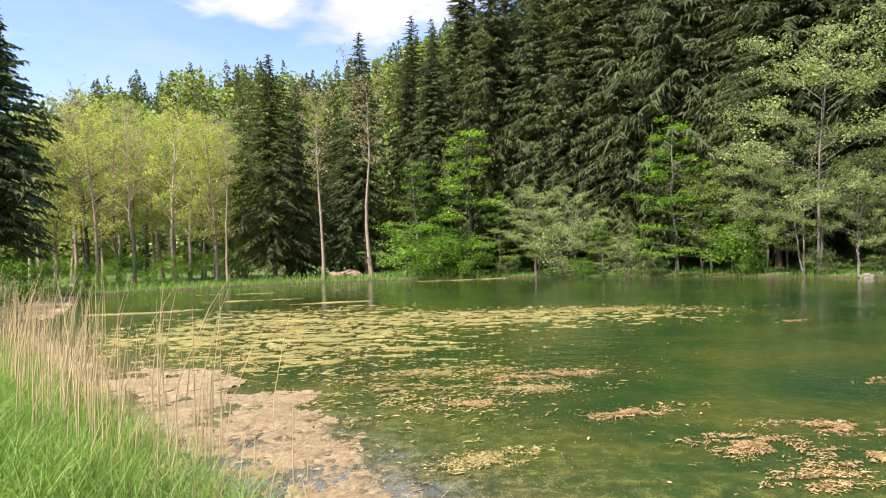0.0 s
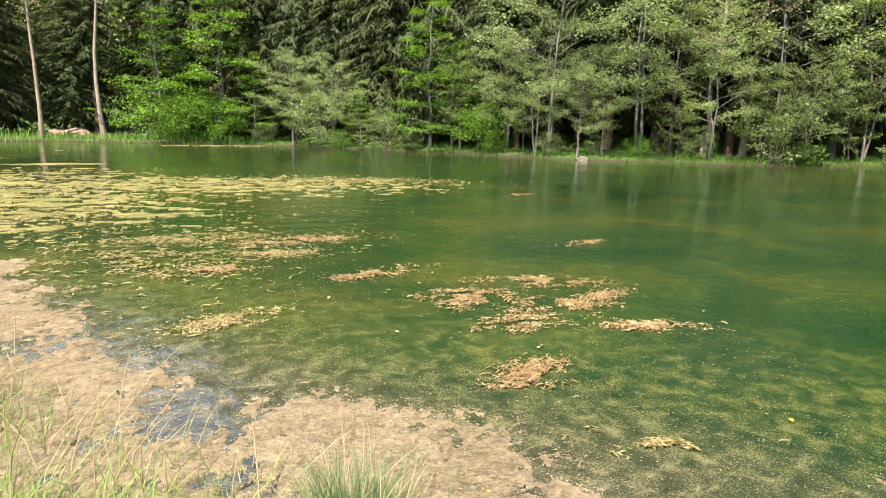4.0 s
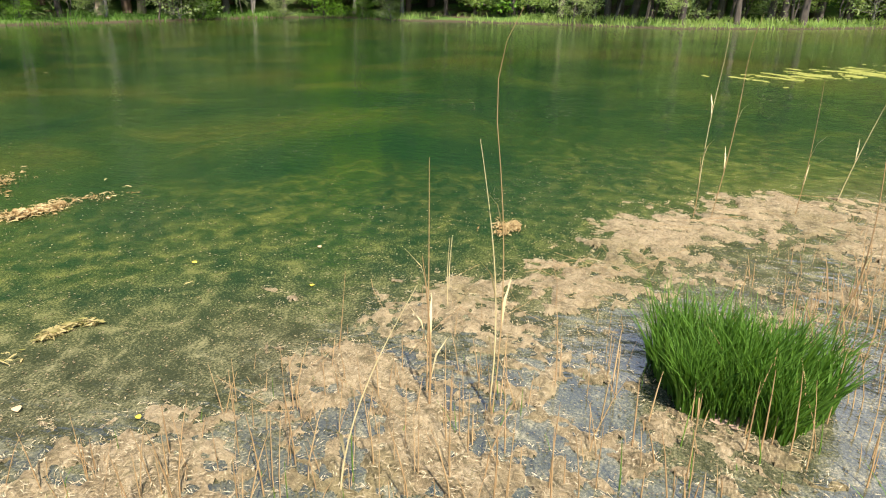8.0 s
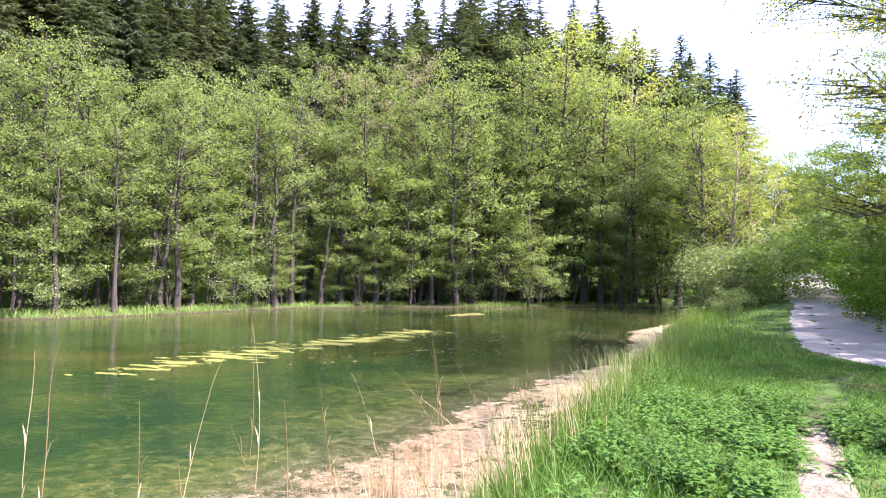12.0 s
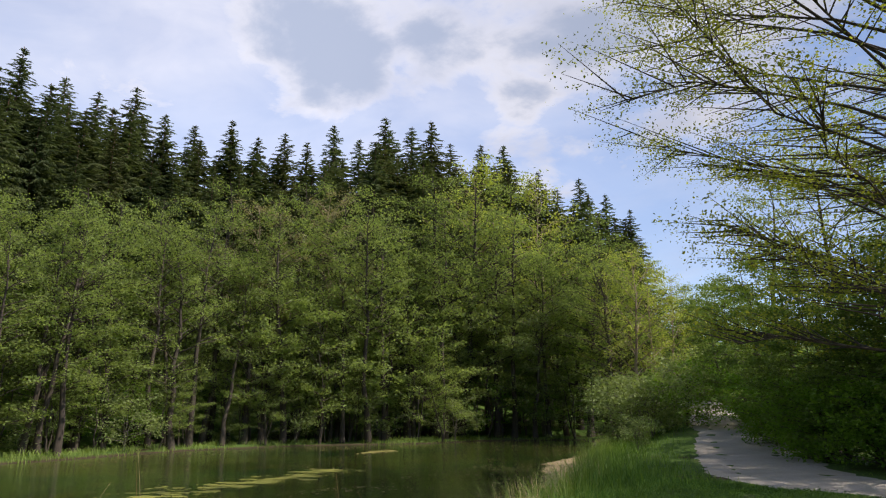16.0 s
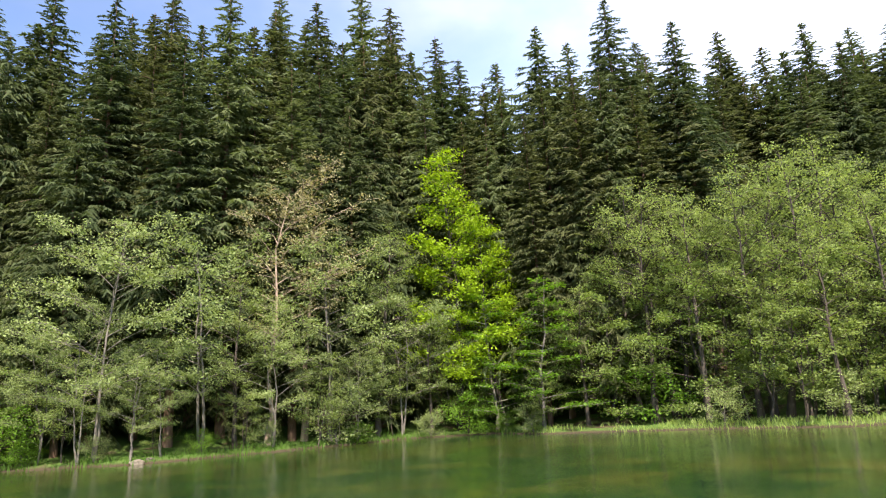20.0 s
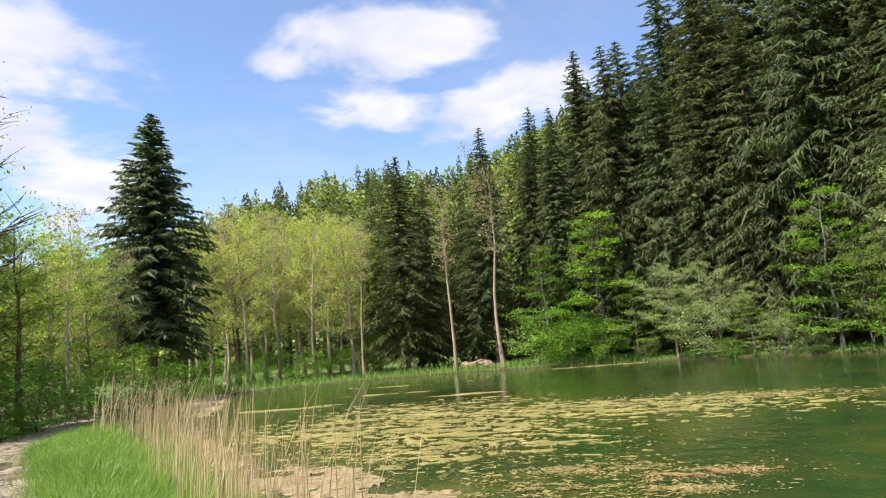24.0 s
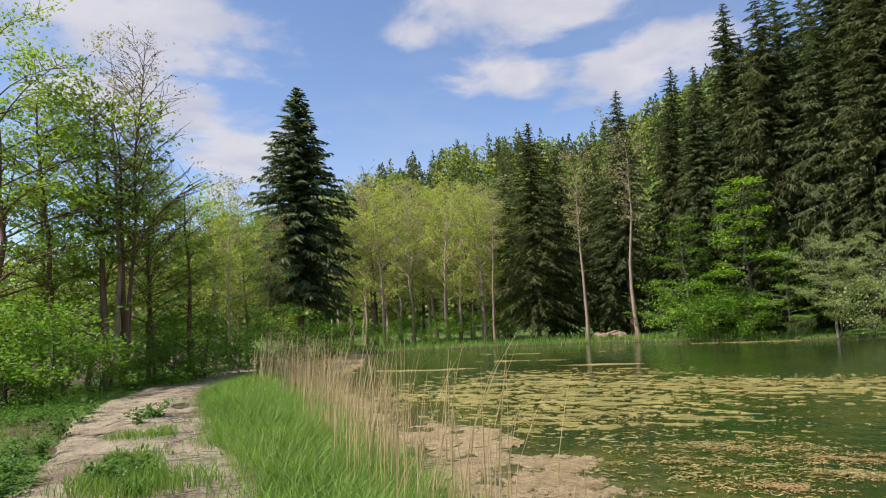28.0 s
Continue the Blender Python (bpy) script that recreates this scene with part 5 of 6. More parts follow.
def blades(x, y, z, h, w, bend, rng, lean=(0.0, 0.0)):
    """Bent tapered blades: two faces and a tip each."""
    n = len(x)
    th = rng.uniform(0, 6.28, n)
    b = np.stack([np.cos(th), np.sin(th)], -1) * (bend * h * rng.uniform(0.1, 1.0, n))[:, None] + np.array(lean) * h[:, None]
    ph = rng.uniform(0, 6.28, n)
    s = np.stack([np.cos(ph), np.sin(ph), 0 * ph], -1) * (w / 2)[:, None]
    root = np.stack([x, y, z], -1)

    def at(t):
        return root + np.concatenate([b * (t * t), (h * (t - 0.12 * bend * t * t))[:, None]], -1)

    p0, p1, p2, p3 = root, at(0.4), at(0.75), at(1.0)
    verts = np.stack([p0 - s, p0 + s, p1 - s * 0.9, p1 + s * 0.9, p2 - s * 0.6, p2 + s * 0.6, p3], 1).reshape(-1, 3)
    o = np.arange(n)[:, None] * 7
    quads = np.concatenate([o + np.array([[0, 1, 3, 2]]), o + np.array([[2, 3, 5, 4]])])
    tris = o + np.array([[4, 5, 6]])
    return verts, [quads, tris]


def scatter(n, box, seed, keep):
    rng = np.random.RandomState(seed)
    x, y = rng.uniform(box[0], box[1], n), rng.uniform(box[2], box[3], n)
    ok = rng.rand(n) < keep(x, y)
    return x[ok], y[ok], rng


def off_path(x, y):
    return np.maximum(step(0.75, 1.25, along(PATH, x, y) + 0.6 * (fbm(x * 1.2, y * 1.2, 3, 31) - 0.5)), 0.5 * step(0.28, 0.1, along(PATH, x, y)) * step(0.5, 0.62, fbm(x * 0.9, y * 0.9, 3, 35))) * step(1.9, 2.4, along(ROAD, x, y)) * step(0.02, 0.34, along(TRACK, x, y) + 0.5 * (fbm(x * 2, y * 2, 2, 37) - 0.5))


def grass_field(name, n, box, seed, keep, height, width, bend, mat, label, sink=0.02):
    x, y, rng = scatter(n, box, seed, keep)
    h = height * rng.uniform(0.45, 1.25, len(x)) * (0.6 + 0.9 * fbm(x * 0.8, y * 0.8, 3, seed)) * (0.45 + 0.55 * step(3.2, 1.0, signed(SHORE, x, y)))
    v, f = blades(x, y, ground_z(x, y) - sink, h, width * rng.uniform(0.7, 1.3, len(x)), bend, rng)
    return tagged(new(name, mesh_of(name, v, f, mat)), label, "grass", kind="stuff")


def bank(x, y):
    s = signed(SHORE, x, y)
    return step(-0.15, 0.2, s) * off_path(x, y)


grass_field("bank_grass", 190000, (-14, 1.5, 1.5, 18), 71, lambda x, y: off_path(x, y) * step(3.4, 2.0, signed(SHORE, x, y)) * step(-0.25 - 0.75 * step(3.8, 5.5, y), 0.1 - 0.55 * step(3.8, 5.5, y), signed(SHORE, x, y)), 0.37, 0.007, 1.15, M_GRASS, "long pale green grass between path and reeds")
grass_field("meadow_grass", 130000, (1.0, 14, -15, 2), 72, lambda x, y: bank(x, y) * step(5.5, 3.0, signed(SHORE, x, y) - 0.12 * x), 0.22, 0.0085, 1.0, M_BANKGRASS, "lush green grass on the bank")
grass_field("edge_sedge", 42000, (2.2, 15, -14, 1), 73, lambda x, y: step(0.0, 0.25, signed(SHORE, x, y)) * step(1.1, 0.6, signed(SHORE, x, y)) * step(0.3, 0.55, fbm(x * 1.1, y * 1.1, 3, 19)), 0.42, 0.0075, 0.8, M_SEDGE, "tall dark sedge at the water's edge")
grass_field("tall_bank_grass", 46000, (6.0, 24, -26, -3), 70, lambda x, y: step(0.05, 0.3, signed(SHORE, x, y)) * step(1.7, 0.7, signed(SHORE, x, y)) * step(0.36, 0.54, fbm(x * 1.4, y * 1.4, 3, 29)), 0.85, 0.008, 0.75, M_PALEGRASS, "tall pale flowering grass along the bank")
grass_field("verge_grass", 50000, (-9, 18, -24, 6), 74, lambda x, y: bank(x, y) * step(0.25, 0.6, fbm(x * 0.4, y * 0.4, 3, 3)), 0.13, 0.012, 0.6, M_GRASS, "short grass between path and road")
grass_field("bank_turf", 90000, (1.5, 15, -19, -2.5), 66, lambda x, y: bank(x, y) * step(0.9, 1.8, signed(SHORE, x, y)), 0.17, 0.0075, 0.9, M_GRASS, "short bright turf on the bank")
grass_field("path_edge_grass", 100000, (-20, -3, 1, 24), 75, lambda x, y: step(0.55, 0.95, along(PATH, x, y) + 1.1 * (fbm(x * 1.1, y * 1.1, 3, 36) - 0.5)) * step(6.0, 3.0, along(PATH, x, y)) * step(0.22, 0.5, fbm(x * 0.7, y * 0.7, 3, 4)), 0.24, 0.009, 0.9, M_GRASS, "short weedy grass along the path")
grass_field("roadside_grass", 26000, (10, 34, -42, -8), 76, lambda x, y: bank(x, y) * step(5, 2.5, signed(SHORE, x, y)), 0.5, 0.022, 0.5, M_GRASS, "grass strip between pond and road")
grass_field("far_bank_grass", 70000, (30, 50, -42, 22), 77, lambda x, y: step(-0.2, 0.2, signed(SHORE, x, y)) * step(3.2, 1.2, signed(SHORE, x, y)) * step(0.3, 0.6, fbm(x * 0.5, y * 0.5, 3, 23)), 0.36, 0.03, 0.9, M_PALEGRASS, "green grass fringe on the far shore")
grass_field("shore_fringe", 60000, (-2, 40, 18, 48), 68, lambda x, y: step(-0.35, 0.0, signed(SHORE, x, y)) * step(1.6, 0.7, signed(SHORE, x, y)) * step(0.28, 0.5, fbm(x * 0.6, y * 0.6, 3, 26)), 0.42, 0.028, 1.0, M_SEDGE, "dark grass and sedge overhanging the far shore")
grass_field("bank_pale_grass", 60000, (-14, 1.5, 1.5, 18), 67, lambda x, y: off_path(x, y) * step(-0.9, -0.3, signed(SHORE, x, y)) * step(3.4, 2.0, signed(SHORE, x, y)) * step(0.42, 0.6, fbm(x * 1.6, y * 1.6, 3, 27)), 0.36, 0.0065, 0.9, M_PALEGRASS, "paler seeding grass in tufts on the dam")
grass_field("left_shore_grass", 16000, (-27, 2, 38, 54), 78, lambda x, y: step(-0.2, 0.2, signed(SHORE, x, y)) * step(4.0, 1.5, signed(SHORE, x, y)), 0.45, 0.04, 0.4, M_GRASS, "low green grass on the pond's far end")


def tuft(name, x, y, z, radius, n, height, mat, label, seed, spread=0.45, w=0.008):
    rng = np.random.RandomState(seed)
    r, a = radius * np.sqrt(rng.uniform(0, 1, n)), rng.uniform(0, 6.28, n)
    px, py = r * np.cos(a), r * np.sin(a)
    px, py = px * (1 + 0.35 * np.sin(2 * a + seed)), py * (1 + 0.25 * np.sin(3 * a + seed))
    h = height * rng.uniform(0.4, 1.25, n) * (1.05 - 0.25 * (r / radius) ** 2) * (0.6 + 0.8 * fbm(px * 9 + seed, py * 9, 2, seed))
    v, f = blades(px, py, 0 * px, h, np.full(n, w) * rng.uniform(0.7, 1.3, n), 0.5, rng)
    out = np.repeat(np.stack([px, py], -1) / radius, 7, axis=0)
    v[:, :2] += out * (v[:, 2:3] / height) ** 1.5 * spread * height
    base = new(name)
    base.location = (x, y, z)
    part("foliage", mesh_of("foliage", v, f, mat), base)
    t = np.linspace(0, 1, 4)
    mound = tubes([(np.stack([0 * t, 0 * t, -0.25 + 0.33 * t], -1), radius * np.array([1.25, 1.15, 0.9, 0.15]))], 14)
    part("root_mound", mesh_of("root_mound", mound[0], mound[1], M_EARTH, True), base, "muddy brown root mound")
    return tagged(base, label, "plant")


tuft("sedge_tuft", 3.27, -0.04, 0.0, 0.36, 4200, 0.38, M_SEDGE, "dense dark green sedge tuft in the shallow water", 5, 0.2)
tuft("sedge_tuft", 0.60, 2.80, 0.03, 0.18, 1100, 0.40, M_RUSH, "bluish green rush tuft at the shore", 6, 0.5, 0.0042)
tuft("dry_tuft", 0.62, 2.82, 0.03, 0.17, 130, 0.44, M_STRAW, "dry straw blades standing in the rush tuft", 8, 0.6, 0.004)
tuft("sedge_tuft", 3.35, -1.08, 0.02, 0.12, 380, 0.62, M_SEDGE, "narrow dark green sedge tuft by the bank", 7, 0.2)


def stalks(x, y, z, h, r, bend, rng, lean):
    n = len(x)
    th = rng.normal(lean, 0.9, n)
    b = np.stack([np.cos(th), np.sin(th)], -1) * (bend * h * rng.uniform(0, 1, n) ** 1.5)[:, None]
    root = np.stack([x, y, z], -1)
    rows = []
    for t, k in ((0.0, 1.0), (0.45, 0.85), (0.8, 0.6), (1.0, 0.25)):
        p = root + np.concatenate([b * (t * t), (h * (t - 0.15 * bend * t * t))[:, None]], -1)
        for j in range(3):
            a = j * 2.094
            rows.append(p + np.array([math.cos(a), math.sin(a), 0]) * (r * k)[:, None])
    verts = np.stack(rows, 1).reshape(-1, 3)
    o = np.arange(n)[:, None] * 12
    quads = np.concatenate([o + np.array([[3 * s + j, 3 * s + (j + 1) % 3, 3 * s + 3 + (j + 1) % 3, 3 * s + 3 + j]]) for s in range(3) for j in range(3)])
    return verts, quads


def reed_bed(name, n, box, seed, keep, height, r, mat, label, lean=0.5, bend=0.35):
    x, y, rng = scatter(n, box, seed, keep)
    h = height * rng.uniform(0.35, 1.15, len(x))
    v, f = stalks(x, y, np.minimum(ground_z(x, y), 0.3) - 0.03, h, r * rng.uniform(0.7, 1.3, len(x)), bend, rng, lean)
    return tagged(new(name, mesh_of(name, v, f, mat)), label, "reeds", kind="stuff")


def reeds_left(x, y):
    s = signed(SHORE, x, y)
    return step(-2.2, -0.8, s) * step(0.3 + 0.9 * step(9, 15, y), -0.2, s) * (0.35 + 0.65 * step(7, 13, y)) * step(-0.6, -2.2, x) * step(0.25, 0.62, fbm(x * 0.7, y * 0.7, 3, 61))


reed_bed("dry_reeds", 13000, (-24, -0.5, 3.5, 36), 81, reeds_left, 1.0, 0.0055, M_STRAW, "dry straw-coloured reeds along the shore")
reed_bed("tall_reeds", 4000, (-13, -1.2, 6, 19), 82, lambda x, y: step(-1.9, -0.9, signed(SHORE, x, y)) * step(0.6, 0.0, signed(SHORE, x, y)) * step(0.42, 0.6, fbm(x * 0.9, y * 0.9, 2, 62)), 1.75, 0.0068, M_STRAW, "tall thin dry reed stalks standing in the water")
reed_bed("reed_thicket", 3000, (-22, -10, 14, 28), 83, lambda x, y: step(-1.2, -0.2, signed(SHORE, x, y)) * step(1.5, 0.6, signed(SHORE, x, y)), 1.7, 0.008, M_STRAW, "thick stand of straw-coloured reeds")
reed_bed("sparse_reeds", 5000, (1.5, 9, -4, 3), 84, lambda x, y: step(0.1, 0.5, -signed(SHORE, x, y)) * step(0.3, -0.1, signed(SCUM, x, y)), 0.46, 0.004, M_REDREED, "short brown reed stubble in the shallows")
reed_bed("green_shoots", 800, (1.0, 8, -3, 4), 85, lambda x, y: step(0.1, 0.5, -signed(SHORE, x, y)) * step(0.9, 0.3, signed(SCUM, x, y)), 0.34, 0.0035, M_SEDGE, "young green reed shoots in the water")
reed_bed("bank_straw", 5000, (4.6, 16, -16, 0.5), 86, lambda x, y: step(-0.5, 0.1, signed(SHORE, x, y)) * step(1.1, 0.4, signed(SHORE, x, y)), 0.75, 0.004, M_STRAW, "dry straw stalks among the sedge")
reed_bed("reed_litter", 26000, (-22, 0.5, 2.8, 32), 87, lambda x, y: step(-1.8, -0.5, signed(SHORE, x, y)) * step(0.25, -0.1, signed(SHORE, x, y)) * step(0.2, 0.5, fbm(x * 0.7, y * 0.7, 3, 61)), 0.55, 0.0045, M_STRAW, "matted dead straw at the foot of the reeds", 0.5, 1.1)


def reed(x, y, tx, ty, tz, nod=0.0, r=0.006, mat=None, way=None, label="single dry reed stalk standing in shallow water"):
    """One reed from its foot in the water to its tip; nod bends the tip over."""
    t = np.linspace(0, 1, 12)
    dx, dy = tx - x, ty - y
    way = x * 7 + y * 5 if way is None else way
    side = np.array([math.cos(way), math.sin(way)])
    bow = 0.035 * tz * np.sin(np.pi * t)
    curl = nod * np.maximum(0, t - 0.7) ** 2 / 0.09
    pts = np.stack([dx * t ** 1.4 + side[0] * (bow + curl * tz), dy * t ** 1.4 + side[1] * (bow + curl * tz), -0.1 + (tz + 0.1) * (t - 0.75 * nod * np.maximum(0, t - 0.7) ** 2 / 0.09)], -1)
    v, f = tubes([(pts, 0.75 * r * (1 - 0.75 * t))], 6)
    base = new("reed_stem")
    base.location = (x, y, 0)
    part("stalk", mesh_of("stalk", v, f, mat or M_STRAW, True), base)
    rng = np.random.RandomState(int(abs(x * 1000 + y * 77)))
    for q in (0.28, 0.5):
        if tz > 0.7:
            p = np.array([np.interp(q, t, pts[:, a]) for a in range(3)])
            a = rng.uniform(0, 6.28)
            out = np.array([math.cos(a), math.sin(a), 0])
            w = np.array([-math.sin(a), math.cos(a), 0]) * 0.006
            up = np.array([0, 0, 1.0])
            blade = np.array([p - w * 0.5, p + w * 0.5, p + out * 0.03 + up * 0.12 - w, p + out * 0.03 + up * 0.12 + w, p + out * 0.1 + up * 0.2])
            part("leaf", mesh_of("leaf", blade, [np.array([[0, 1, 3, 2]]), np.array([[2, 3, 4]])], M_STRAW), base)
    return tagged(base, label, "reed", "reeds standing in the shallows")


for i, (x, y, tx, ty, tz, nod, r) in enumerate(((2.73, 0.96, 2.70, 1.02, 1.20, 0.0, 0.006), (2.74, 1.25, 2.74, 1.24, 1.1, 0.0, 0.006), (2.66, 1.21, 2.65, 1.23, 0.72, 0.0, 0.009), (3.59, 1.48, 3.59, 1.48, 0.43, 0.0, 0.005),
                                                (6.26, -0.53, 6.26, -0.53, 1.08, 0.0, 0.005), (5.88, 0.12, 5.88, 0.06, 1.65, 0.05, 0.006), (6.86, -0.91, 6.8, -1.24, 1.48, 0.08, 0.006), (7.02, -1.56, 7.09, -1.24, 0.85, 0.25, 0.005),
                                                (6.55, -1.77, 6.56, -1.73, 0.93, 0.0, 0.009), (7.13, -1.6, 7.15, -1.53, 1.65, 0.0, 0.006), (7.44, -2.47, 7.5, -2.31, 1.15, 0.05, 0.005), (8.26, -4.17, 8.57, -3.56, 0.94, 0.0, 0.007))):
    reed(x, y, tx, ty, tz, nod, r, M_REDREED if i % 3 else M_STRAW, None, "tall brown reed stalk bent at its tip" if nod > 0.1 else "single dry reed stalk standing in shallow water")
for i, (x, y, tx, ty, tz, nod, r) in enumerate(((8.1, -4.48, 8.46, -3.83, 0.6, 0.0, 0.007), (8.42, -4.31, 8.49, -4.17, 1.25, 0.0, 0.011), (8.99, -5.22, 9.24, -4.8, 1.02, 0.05, 0.006), (8.02, -3.21, 8.14, -2.93, 0.95, 0.05, 0.005),
                                                (4.65, -0.71, 4.66, -0.68, 0.97, 0.0, 0.008), (5.87, 0.25, 5.87, 0.26, 0.5, 0.0, 0.006), (3.8, 1.56, 3.81, 1.55, 0.36, 0.0, 0.005), (3.04, 0.73, 3.03, 0.76, 0.5, 0.0, 0.005),
                                                (2.91, 1.82, 2.95, 1.77, 0.44, 0.0, 0.005), (6.5, 0.23, 6.5, 0.16, 1.52, 0.05, 0.006), (8.08, -1.72, 8.08, -1.7, 1.47, 0.0, 0.006), (8.17, -4.1, 8.2, -4.03, 1.11, 0.0, 0.007), (2.06, 1.3, 2.2, 1.05, 0.82, 0.0, 0.006))):
    reed(x, y, tx, ty, tz, nod, r, M_REDREED if i % 3 else M_STRAW)
reed(2.71, 0.94, 2.67, 1.04, 1.78, 0.09, 0.0046, M_REDREED, -1.19, "tall brown reed stalk bent over at its tip")


def fallen_reeds(n, seed):
    """Broken stalks lying across the crust and the shallows."""
    rng = np.random.RandomState(seed)
    lines = []
    while len(lines) < n:
        x, y = rng.uniform(-2.5, 9.5), rng.uniform(-6.5, 8.5)
        if not -0.35 < float(signed(SCUM, np.array([x]), np.array([y]))[0]) + rng.uniform(0, 0.4) < 0.05 + 0.3 * rng.rand():
            continue
        a, ln, t = rng.normal(0.4, 0.9), rng.uniform(0.08, 0.55), np.linspace(-0.5, 0.5, 4)
        bow = rng.normal(0, 0.01) * np.array([0, 1, 1, 0])
        z = max(0.012, gz(x, y) * 0.9) + 0.02 + rng.uniform(0.0, 0.09) * ln * (t + 0.5) * 1.5
        lines.append((np.stack([x + math.cos(a) * ln * t - math.sin(a) * bow, y + math.sin(a) * ln * t + math.cos(a) * bow, z], -1), np.full(4, rng.uniform(0.0008, 0.0019))))
    v, f = tubes(lines, 4)
    return tagged(new("fallen_reeds", mesh_of("fallen_reeds", v, f, M_REDREED)), "broken straw-coloured reed stalks lying on the scum", "reeds", kind="stuff")


fallen_reeds(420, 45)


def leafy(name, n, box, seed, keep, height, leaf, mat, label, per=12):
    """A patch of low broad-leaved plants: leaves in pairs up each stem."""
    x, y, rng = scatter(n, box, seed, keep)
    z = ground_z(x, y)
    m = len(x)
    t = np.tile((np.arange(per) + 0.7) / per, m)
    i = np.repeat(np.arange(m), per)
    a = np.tile(np.arange(per) * 1.65, m) + np.repeat(rng.uniform(0, 6.28, m), per)
    h = height * rng.uniform(0.5, 1.2, m)[i]
    reach = leaf * (1.5 - 0.9 * t)
    tip = np.stack([np.cos(a), np.sin(a), 0.25 - 0.5 * rng.rand(m * per)], -1)
    c = np.stack([x[i], y[i], z[i] + h * t], -1) + rng.normal(0, 0.012, (m * per, 3))
    side = np.stack([-np.sin(a), np.cos(a), 0 * a], -1) * (reach * 0.36)[:, None]
    verts = np.stack([c, c + tip * (reach * 0.55)[:, None] + side + [0, 0, 0.006], c + tip * (reach * 1.25)[:, None] - [0, 0, 0.01], c + tip * (reach * 0.55)[:, None] - side + [0, 0, 0.006]], 1).reshape(-1, 3)
    return tagged(new(name, mesh_of(name, verts, np.arange(m * per * 4).reshape(-1, 4), mat)), label, "plants", kind="stuff")


leafy("nettles", 4300, (2.4, 10, -9, -1.2), 91, lambda x, y: bank(x, y) * step(0.35, 0.9, signed(SHORE, x, y)) * step(0.34, 0.48, fbm(x * 0.6, y * 0.6, 3, 55)), 0.28, 0.07, M_WEED, "broad-leaved nettles in the bank grass")
leafy("dock_leaves", 85, (2.5, 4.6, -3.6, -1.5), 94, lambda x, y: bank(x, y) * step(0.25, 0.5, signed(SHORE, x, y)) * step(0.3, 0.5, fbm(x * 1.5, y * 1.5, 2, 57)), 0.24, 0.10, M_WEED, "large dark green dock leaves at the bank's edge", 9)
leafy("clover", 9000, (0.5, 14, -15, 0), 92, lambda x, y: bank(x, y) * step(1.0, 2.0, signed(SHORE, x, y)), 0.09, 0.035, M_WEED, "low leafy herbs in the short grass", 6)
leafy("path_weeds", 11000, (-20, -3, 2, 22), 93, lambda x, y: step(0.8, 1.3, along(PATH, x, y)) * step(6.0, 2.5, along(PATH, x, y)) * step(1.8, 2.6, signed(SHORE, x, y)) * step(0.4, 0.6, fbm(x * 0.8, y * 0.8, 3, 56)), 0.28, 0.055, M_WEED, "leafy weeds along the path's outer edge")


def weed_plant(x, y, h, seed):
    rng = np.random.RandomState(seed)
    base = new("weed_plant")
    base.location = (x, y, gz(x, y) + 0.02)
    lines, cs = [], []
    for s in range(7):
        a, t = rng.uniform(0, 6.28), np.linspace(0, 1, 5)
        lean = rng.uniform(0.1, 0.7) * h
        pts = np.stack([math.cos(a) * lean * t, math.sin(a) * lean * t, h * rng.uniform(0.6, 1.1) * (t - 0.25 * t * t)], -1)
        lines.append((pts, 0.004 * (1 - 0.6 * t)))
        cs += [pts[int(k)] + rng.normal(0, 0.035, 3) for k in rng.choice([1, 2, 3, 4], 24)]
    v, f = tubes(lines, 4)
    part("stems", mesh_of("stems", v, f, M_SEDGE), base)
    v, f = rhombs(np.array(cs), 0.034, rng, 0.6, 0.5)
    part("foliage", mesh_of("foliage", v, f, M_WEED), base)
    return tagged(base, "leafy green weed growing in the path's middle strip", "plant", "weeds on the path")


for i, (x, y, h) in enumerate(((-9.2, 8.5, 0.42), (-9.6, 9.0, 0.3), (-6.2, 5.4, 0.3), (-5.9, 5.7, 0.35), (-5.4, 5.0, 0.25), (-7.4, 5.2, 0.35), (-8.6, 6.4, 0.3), (-6.6, 5.9, 0.25), (-9.9, 9.5, 0.4), (-9.7, 9.3, 0.35), (-10.9, 8.7, 0.4), (-11.8, 9.6, 0.35), (-9.9, 7.6, 0.4), (-8.0, 5.6, 0.4), (-7.0, 4.6, 0.35), (-6.0, 5.3, 0.3), (-5.7, 5.5, 0.3))):
    weed_plant(x, y, h, 300 + i)


def floating_leaf(x, y, size, mat, label, seed):
    rng = np.random.RandomState(seed)
    t = np.linspace(0, 1, 7)
    w = size * 0.42 * np.sin(np.pi * t ** 0.8)
    z = 0.012 + 0.05 * size * np.sin(t * 5)
    v = np.concatenate([np.stack([size * (t - 0.5), w, z + 0.1 * w], -1), np.stack([size * (t - 0.5), 0 * t, z], -1), np.stack([size * (t - 0.5), -w, z + 0.1 * w], -1)])
    f = np.array([[r * 7 + i, r * 7 + i + 1, r * 7 + 8 + i, r * 7 + 7 + i] for r in (0, 1) for i in range(6)])
    ob = new("floating_leaf", mesh_of("floating_leaf", v, f, mat))
    ob.matrix_basis = pose(x, y, 0.004, 0, 0, rng.uniform(0, 360))
    return tagged(ob, label, "leaf", "leaves on the water")


